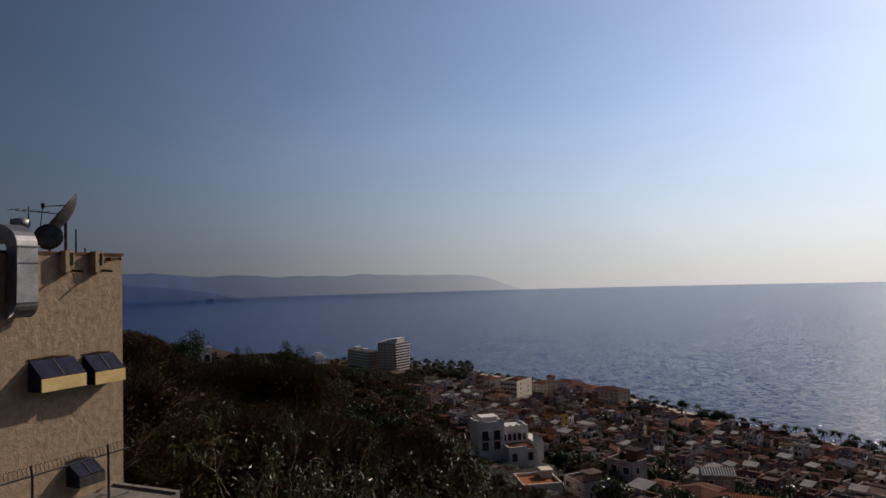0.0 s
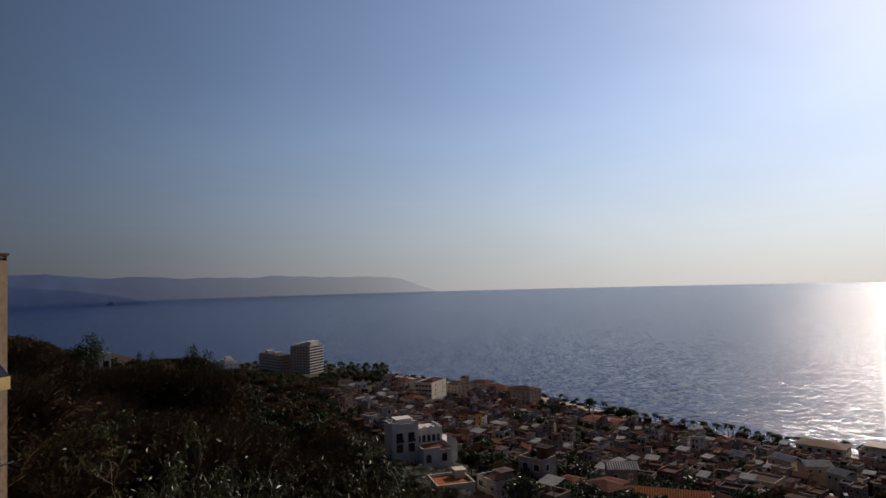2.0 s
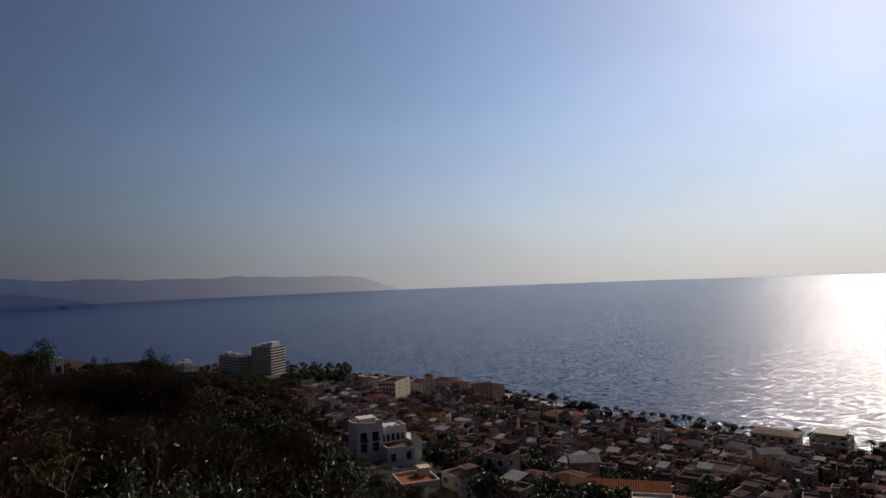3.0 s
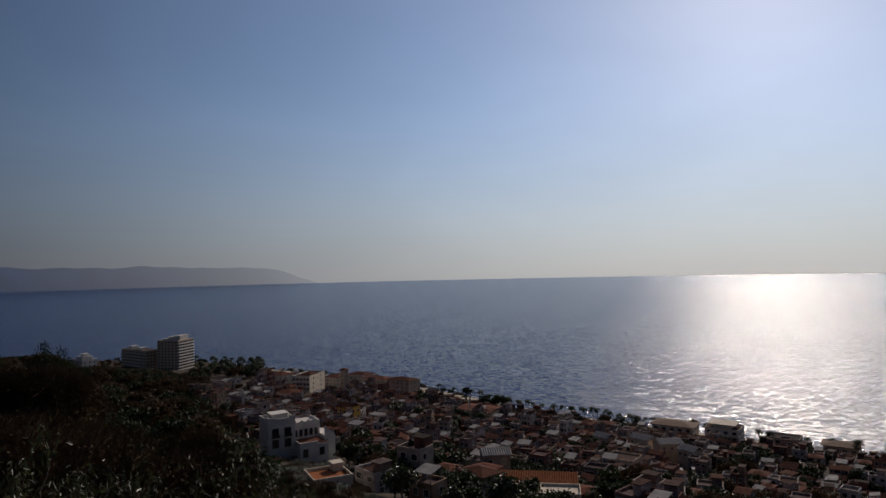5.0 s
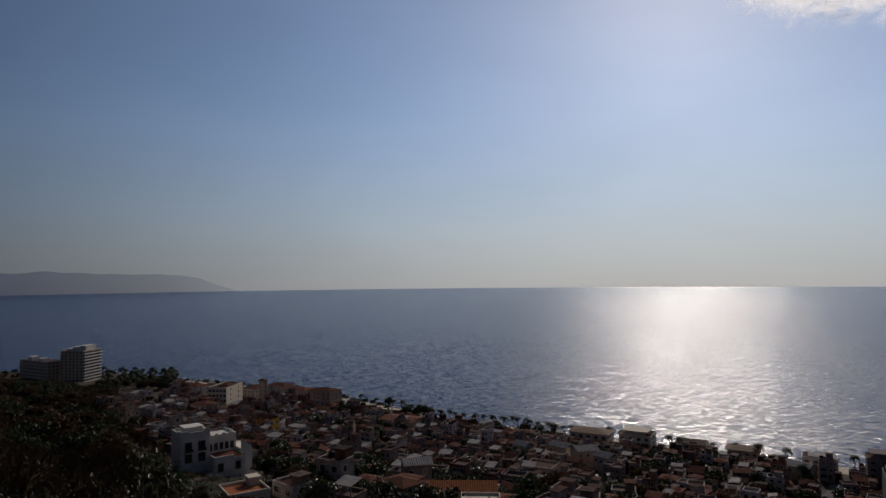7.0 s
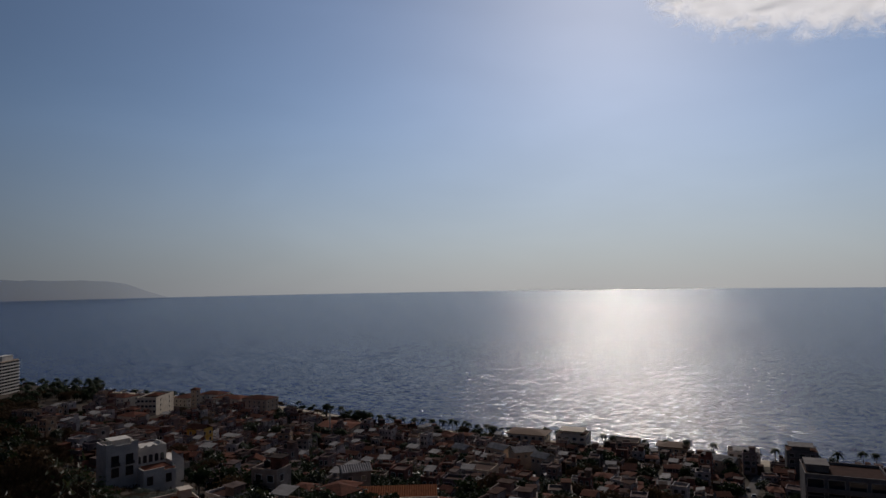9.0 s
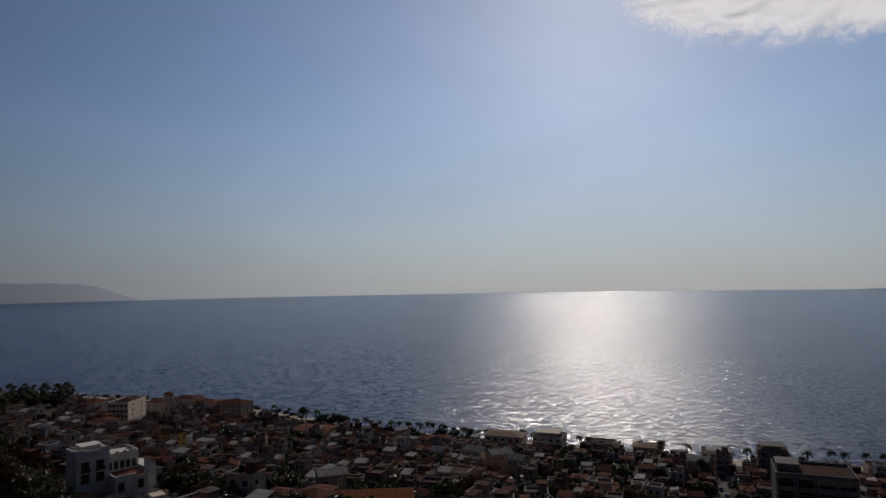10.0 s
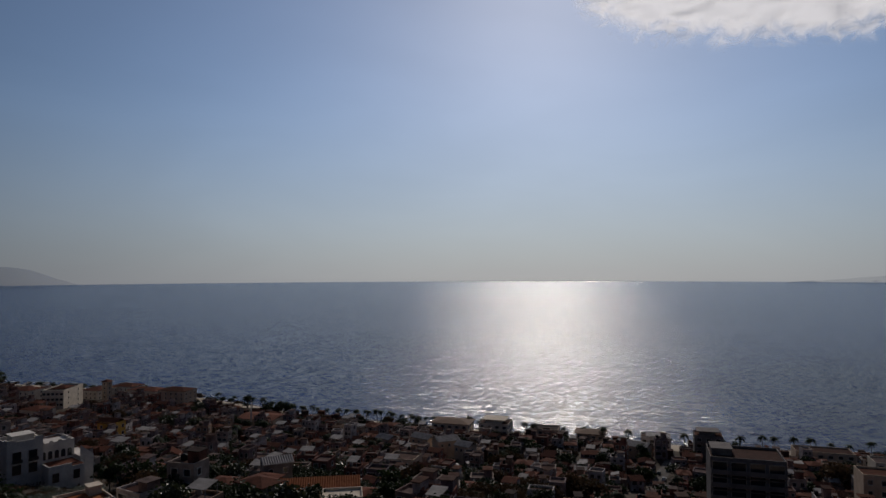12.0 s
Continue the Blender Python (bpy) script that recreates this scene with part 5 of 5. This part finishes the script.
# ---- the building beside the viewpoint ----
def tilted_panel(w, y0, z0, y1, z1, t):
    """A sloping board of width w from (y0, z0) to (y1, z1)."""
    n = Vector((0, z0 - z1, y1 - y0)).normalized() * t
    if n.z < 0:
        n = -n
    v = []
    for x in (-w / 2, w / 2):
        v += [(x, y0, z0), (x, y1, z1), (x, y1 + n.y, z1 + n.z), (x, y0 + n.y, z0 + n.z)]
    return Build().add(v, [(0, 1, 2, 3), (7, 6, 5, 4), (0, 4, 5, 1), (1, 5, 6, 2), (2, 6, 7, 3), (3, 7, 4, 0)])


def near_building():
    corner_x, corner_y = polar(-25.41, 22.0)
    top, base = EYE + 22.0 * math.tan(radians(2.76)), EYE - 22.0 * math.tan(radians(14.6))
    # local x runs along the lit face to the far corner, local -y looks out of it
    turn = math.degrees(math.atan2(0.914, 0.406))
    m = pose(corner_x, corner_y, 0, 0, 0, turn)
    ob = thing("building", m, "cream stuccoed building with flat parapet roof above the slope", "building")
    depth = 9.0
    part("wall", Build().box(-9, 0, base - 5, 0, depth, top - 0.12), M_STUCCO, ob, "rough cream stucco wall")
    part("parapet_cap", Build().box(-9, -0.03, top - 0.12, 0.03, 0.25, top - 0.05).box(-0.2, 0.25, top - 0.12, 0.03, depth, top - 0.05), M_RUST, ob, "thin weathered parapet cap")
    # scuppers with rusty spouts
    for x in (-0.95, -1.87):
        s = part("scupper", Build().box(x - 0.13, -0.22, top - 0.62, x + 0.13, 0.0, top - 0.02), M_STUCCO, ob)
        # a black plate stands in for the shade inside the slot
        part("slot", Build().box(x + 0.02, -0.235, top - 0.42, x + 0.09, -0.221, top - 0.08), M_TANKB, s, "black plate painted in for the shaded slot")
        part("spout", Build().tube([(x, -0.05, top - 0.55), (x + 0.2, -0.5, top - 0.60)], [0.035, 0.03], 6), M_RUST, s, "rusty drain spout")
    part("stub_pipe", Build().tube([(-0.5, 0.1, top - 0.22), (-0.5, -0.14, top - 0.24), (-0.22, -0.2, top - 0.22)], [0.06, 0.06, 0.05], 7), M_RUST, ob, "rusty stub of pipe")
    # awnings over the small windows
    for x, z, w, drop, plain in ((-2.26, EYE - 1.88, 1.28, 0.76, False), (-0.85, EYE - 1.92, 0.98, 0.76, False), (-1.45, EYE - 4.76, 0.78, 0.6, True)):
        a = thing("awning", m @ pose(x, 0, z), "dark awning with an ochre fascia over a window" if not plain else "plain dark box awning low on the wall", "awning", "awnings on the stucco wall")
        out = 0.5
        for sg in (-1, 1):
            part("panel", tilted_panel(w / 2 - 0.02, -0.02, 0.0, -out, -drop * 0.55, 0.03), M_AWNING, a).location = (sg * w / 4, 0, 0)
        part("seam", tilted_panel(0.035, -0.02, 0.012, -out, -drop * 0.55 + 0.012, 0.035), M_DARKMETAL, a)
        f = Build().box(-w / 2, -out - 0.03, -drop, w / 2, -out, -drop * 0.55)
        part("fascia", f, M_DARKMETAL if plain else M_FASCIA, a, "dark fascia board" if plain else "ochre fascia board")
        for sg in (-1, 1):
            x0 = sg * w / 2
            cheek = Build().add([(x0, -0.01, 0.0), (x0, -out, -drop * 0.55), (x0, -out, -drop), (x0, -0.01, -drop), (x0 - sg * 0.03, -0.01, 0.0), (x0 - sg * 0.03, -out, -drop * 0.55), (x0 - sg * 0.03, -out, -drop), (x0 - sg * 0.03, -0.01, -drop)],
                                [(0, 1, 2, 3), (7, 6, 5, 4), (0, 4, 5, 1), (1, 5, 6, 2), (2, 6, 7, 3), (3, 7, 4, 0)])
            part("cheek", cheek, M_AWNING, a)
        part("bracket", Build().tube([(-w / 2, -0.01, 0.06), (0, -0.05, 0.09), (w / 2 - 0.1, -0.01, 0.05)], [0.025, 0.03, 0.025], 6), M_RUST, a, "rusty bar over the awning")
    # kitchen duct that climbs the wall and bends over the roof
    duct = thing("duct", m @ pose(-3.22, 0, 0), "galvanised sheet-metal exhaust duct bending over the parapet", "duct")

    def loft(sections):
        b = Build()
        for (x0, x1, y0, z0, y1, z1) in sections:
            b.v += [(x0, y0, z0), (x1, y0, z0), (x1, y1, z1), (x0, y1, z1)]
        for k in range(len(sections) - 1):
            for i in range(4):
                j = (i + 1) % 4
                b.f.append((k * 4 + i, k * 4 + j, k * 4 + 4 + j, k * 4 + 4 + i))
        b.f += [(0, 3, 2, 1), tuple(len(sections) * 4 - 4 + i for i in range(4))]
        b.s = [0] * len(b.f)
        return b

    h = 0.27
    riser = part("riser", loft([(-h * 1.05, h * 1.05, -0.46, top - 1.35, -0.06, top - 1.35), (-h, h, -0.46, top - 0.75, -0.05, top - 0.75), (-h, h, -0.46, top - 0.35, -0.05, top - 0.35), (-h, h, -0.46, top + 0.05, -0.05, top + 0.05)]), M_METAL, duct)
    bend = [(-h, h, 0.45 - 0.91 * math.cos(a), top + 0.05 + 0.6 * math.sin(a), 0.45 - 0.5 * math.cos(a), top + 0.05 + 0.12 * math.sin(a)) for a in [k * math.pi / 14 for k in range(8)]]
    bend.append((-h, h, 2.6, top + 0.65, 2.6, top + 0.17))
    part("elbow", loft(bend), M_METAL, duct)
    boot = [(-h * 1.05, h * 1.05, -0.06 - 0.40 * math.cos(a), top - 1.36 - 0.42 * math.sin(a), -0.06, top - 1.36) for a in [k * math.pi / 12 for k in range(6)]]
    part("boot", loft(boot), M_METAL, duct, "curved lower bend of the duct")
    for z in (top - 0.36, top - 1.36, top + 0.05):
        part("flange", Build().box(-h - 0.03, -0.49, z - 0.015, h + 0.03, -0.04, z + 0.015), M_METAL, riser)
    vent = thing("roof_vent", m @ pose(-2.5, 0.9, top - 0.1), "short bright metal roof vent pipe with cap", "vent")
    part("pipe", Build().lathe([(0.02, 0), (0.2, 0), (0.2, 0.75), (0.24, 0.78), (0.24, 0.95), (0.02, 1.0)], 14), M_METAL, vent, smooth=True)
    # satellite dishes
    def dish(at, facing, radius, label):
        d = thing("satellite_dish", m @ at, label, "satellite dish", "dishes on the roof")
        part("mast", Build().tube([(0, 0, -0.3), (0, 0, 0.95)], [0.045, 0.045], 8), M_DARKMETAL, d)
        part("base", Build().box(-0.3, -0.3, -0.3, 0.3, 0.3, -0.22), M_DARKMETAL, d)
        rot = Matrix.Translation((0, 0, 0.95)) @ (m.to_3x3().inverted() @ Vector(facing)).to_track_quat("Z", "Y").to_matrix().to_4x4()
        bowl = Build().lathe([(radius * k / 6 + 0.01, radius * 0.32 * (k / 6) ** 2) for k in range(7)] + [(radius + 0.02, radius * 0.33), (radius * 0.98, radius * 0.29)] + [(radius * k / 6 + 0.01, radius * 0.32 * (k / 6) ** 2 - 0.03) for k in range(5, -1, -1)], 24)
        bowl.v = [tuple(rot @ Vector(p)) for p in bowl.v]
        bowl_part = part("bowl", bowl, M_DARKMETAL, d, "dark mesh bowl", smooth=True)
        for k in range(6):
            c, s = math.cos(k * 1.0472), math.sin(k * 1.0472)
            pts = [rot @ Vector((radius * q * c, radius * q * s, radius * 0.32 * q * q + 0.012)) for q in (0.1, 0.5, 1.0)]
            part("rib", Build().tube(pts, [0.014] * 3, 5), M_METAL, bowl_part)
        feed = rot @ Vector((0, 0, radius * 0.85))
        for k in range(3):
            c, s = math.cos(k * 2.094 + 0.4), math.sin(k * 2.094 + 0.4)
            part("strut", Build().tube([rot @ Vector((radius * 0.95 * c, radius * 0.95 * s, radius * 0.3)), feed], [0.012, 0.012], 5), M_DARKMETAL, bowl_part)
        part("feed_horn", Build().lathe([(0.01, -0.06), (0.05, -0.06), (0.05, 0.08), (0.01, 0.1)], 8, tuple(feed)), M_DARKMETAL, d)

    dish(pose(-1.08, 1.0, top - 0.05), (-0.68, -0.42, 0.60), 0.84, "tilted dark mesh satellite dish on a roof mast")
    dish(pose(-2.9, 2.2, top + 0.7), (-0.5, -0.3, 0.75), 0.5, "tilted dark satellite dish at the roof edge")
    part_ob = thing("satellite_dish", m @ pose(-1.95, 0.5, top + 0.36) @ (m.to_3x3().inverted() @ Vector((0.35, -0.9, 0.2))).to_track_quat("Z", "Y").to_matrix().to_4x4(), "small round dark dish seen from behind", "satellite dish", "dishes on the roof")
    part("bowl", Build().lathe([(0.36 * k / 5 + 0.01, 0.10 * (k / 5) ** 2) for k in range(6)] + [(0.37, 0.12), (0.01, 0.04)], 20), M_DARKMETAL, part_ob, smooth=True)
    part("stay", Build().tube([(0, 0, 0), (0, -0.3, -0.12), (0, -0.5, -0.15)], [0.03, 0.03, 0.03], 6), M_DARKMETAL, part_ob)
    aerial = thing("aerial", m @ pose(-2.2, 1.0, top), "thin television aerial with crossing rods", "aerial")
    part("pole", Build().tube([(0, 0, -0.2), (0, 0, 1.25)], [0.02, 0.018], 6), M_DARKMETAL, aerial)
    part("boom", Build().tube([(-0.5, -0.1, 1.12), (0.95, 0.15, 1.12)], [0.014, 0.014], 5), M_DARKMETAL, aerial)
    for k in range(5):
        part("rod", Build().tube([(-0.45 + k * 0.22, -0.3, 1.12), (-0.45 + k * 0.22, 0.2, 1.12)], [0.009, 0.009], 5), M_DARKMETAL, aerial)
    for x, hh in ((-1.29, 0.62), (-1.0, 0.1)):
        rod = thing("roof_rod", m @ pose(x, 0.3, top - 0.1), "thin dark iron rod standing on the roof edge", "rod", "rods on the roof edge")
        part("rod", Build().tube([(0, 0, 0), (0, 0, hh + 0.1)], [0.028, 0.024], 6), M_DARKMETAL, rod)

    # fence with barbed coil before the wall
    fence = thing("fence", m @ pose(0, -1.2, 0), "dark wire fence with coiled barbed wire on top", "fence")
    ztop = EYE - 4.46
    for x in (-5.72, -3.61, -1.50):
        part("post", Build().tube([(x, 0, ztop - 2.6), (x, 0, ztop - 0.02), (x - 0.14, -0.14, ztop + 0.28)], [0.035, 0.032, 0.028], 8), M_DARKMETAL, fence)
    for dz in (0.0, -1.2, -2.4):
        part("rail", Build().tube([(-6.5, 0, ztop + dz), (-0.85, 0, ztop + dz)], [0.024, 0.024], 6), M_DARKMETAL, fence)
    coil = []
    for k in range(520):
        a = k * 0.62
        coil.append((-6.5 + k * 0.0108, -0.10 + 0.13 * math.sin(a), ztop + 0.14 + 0.13 * math.cos(a)))
    part("barbed_coil", Build().tube(coil, [0.005] * len(coil), 3, caps=False), M_DARKMETAL, fence, "coil of barbed wire")
    # low terrace roof at the foot of the wall
    roof = thing("terrace", m @ pose(0, 0, 0), "low weathered concrete terrace roof below the building", "terrace")
    part("slab", Build().box(-6, -2.4, base - 0.25, -0.2, -0.01, base - 0.05), M_CONC, roof)
    part("kerb", Build().box(-0.35, -2.4, base - 0.05, -0.2, 0.0, base + 0.02), M_CONC, roof)
    part("support", Build().box(-5.8, -2.3, base - 5, -0.3, -0.05, base - 0.25), M_GREYWALL, roof)


near_building()
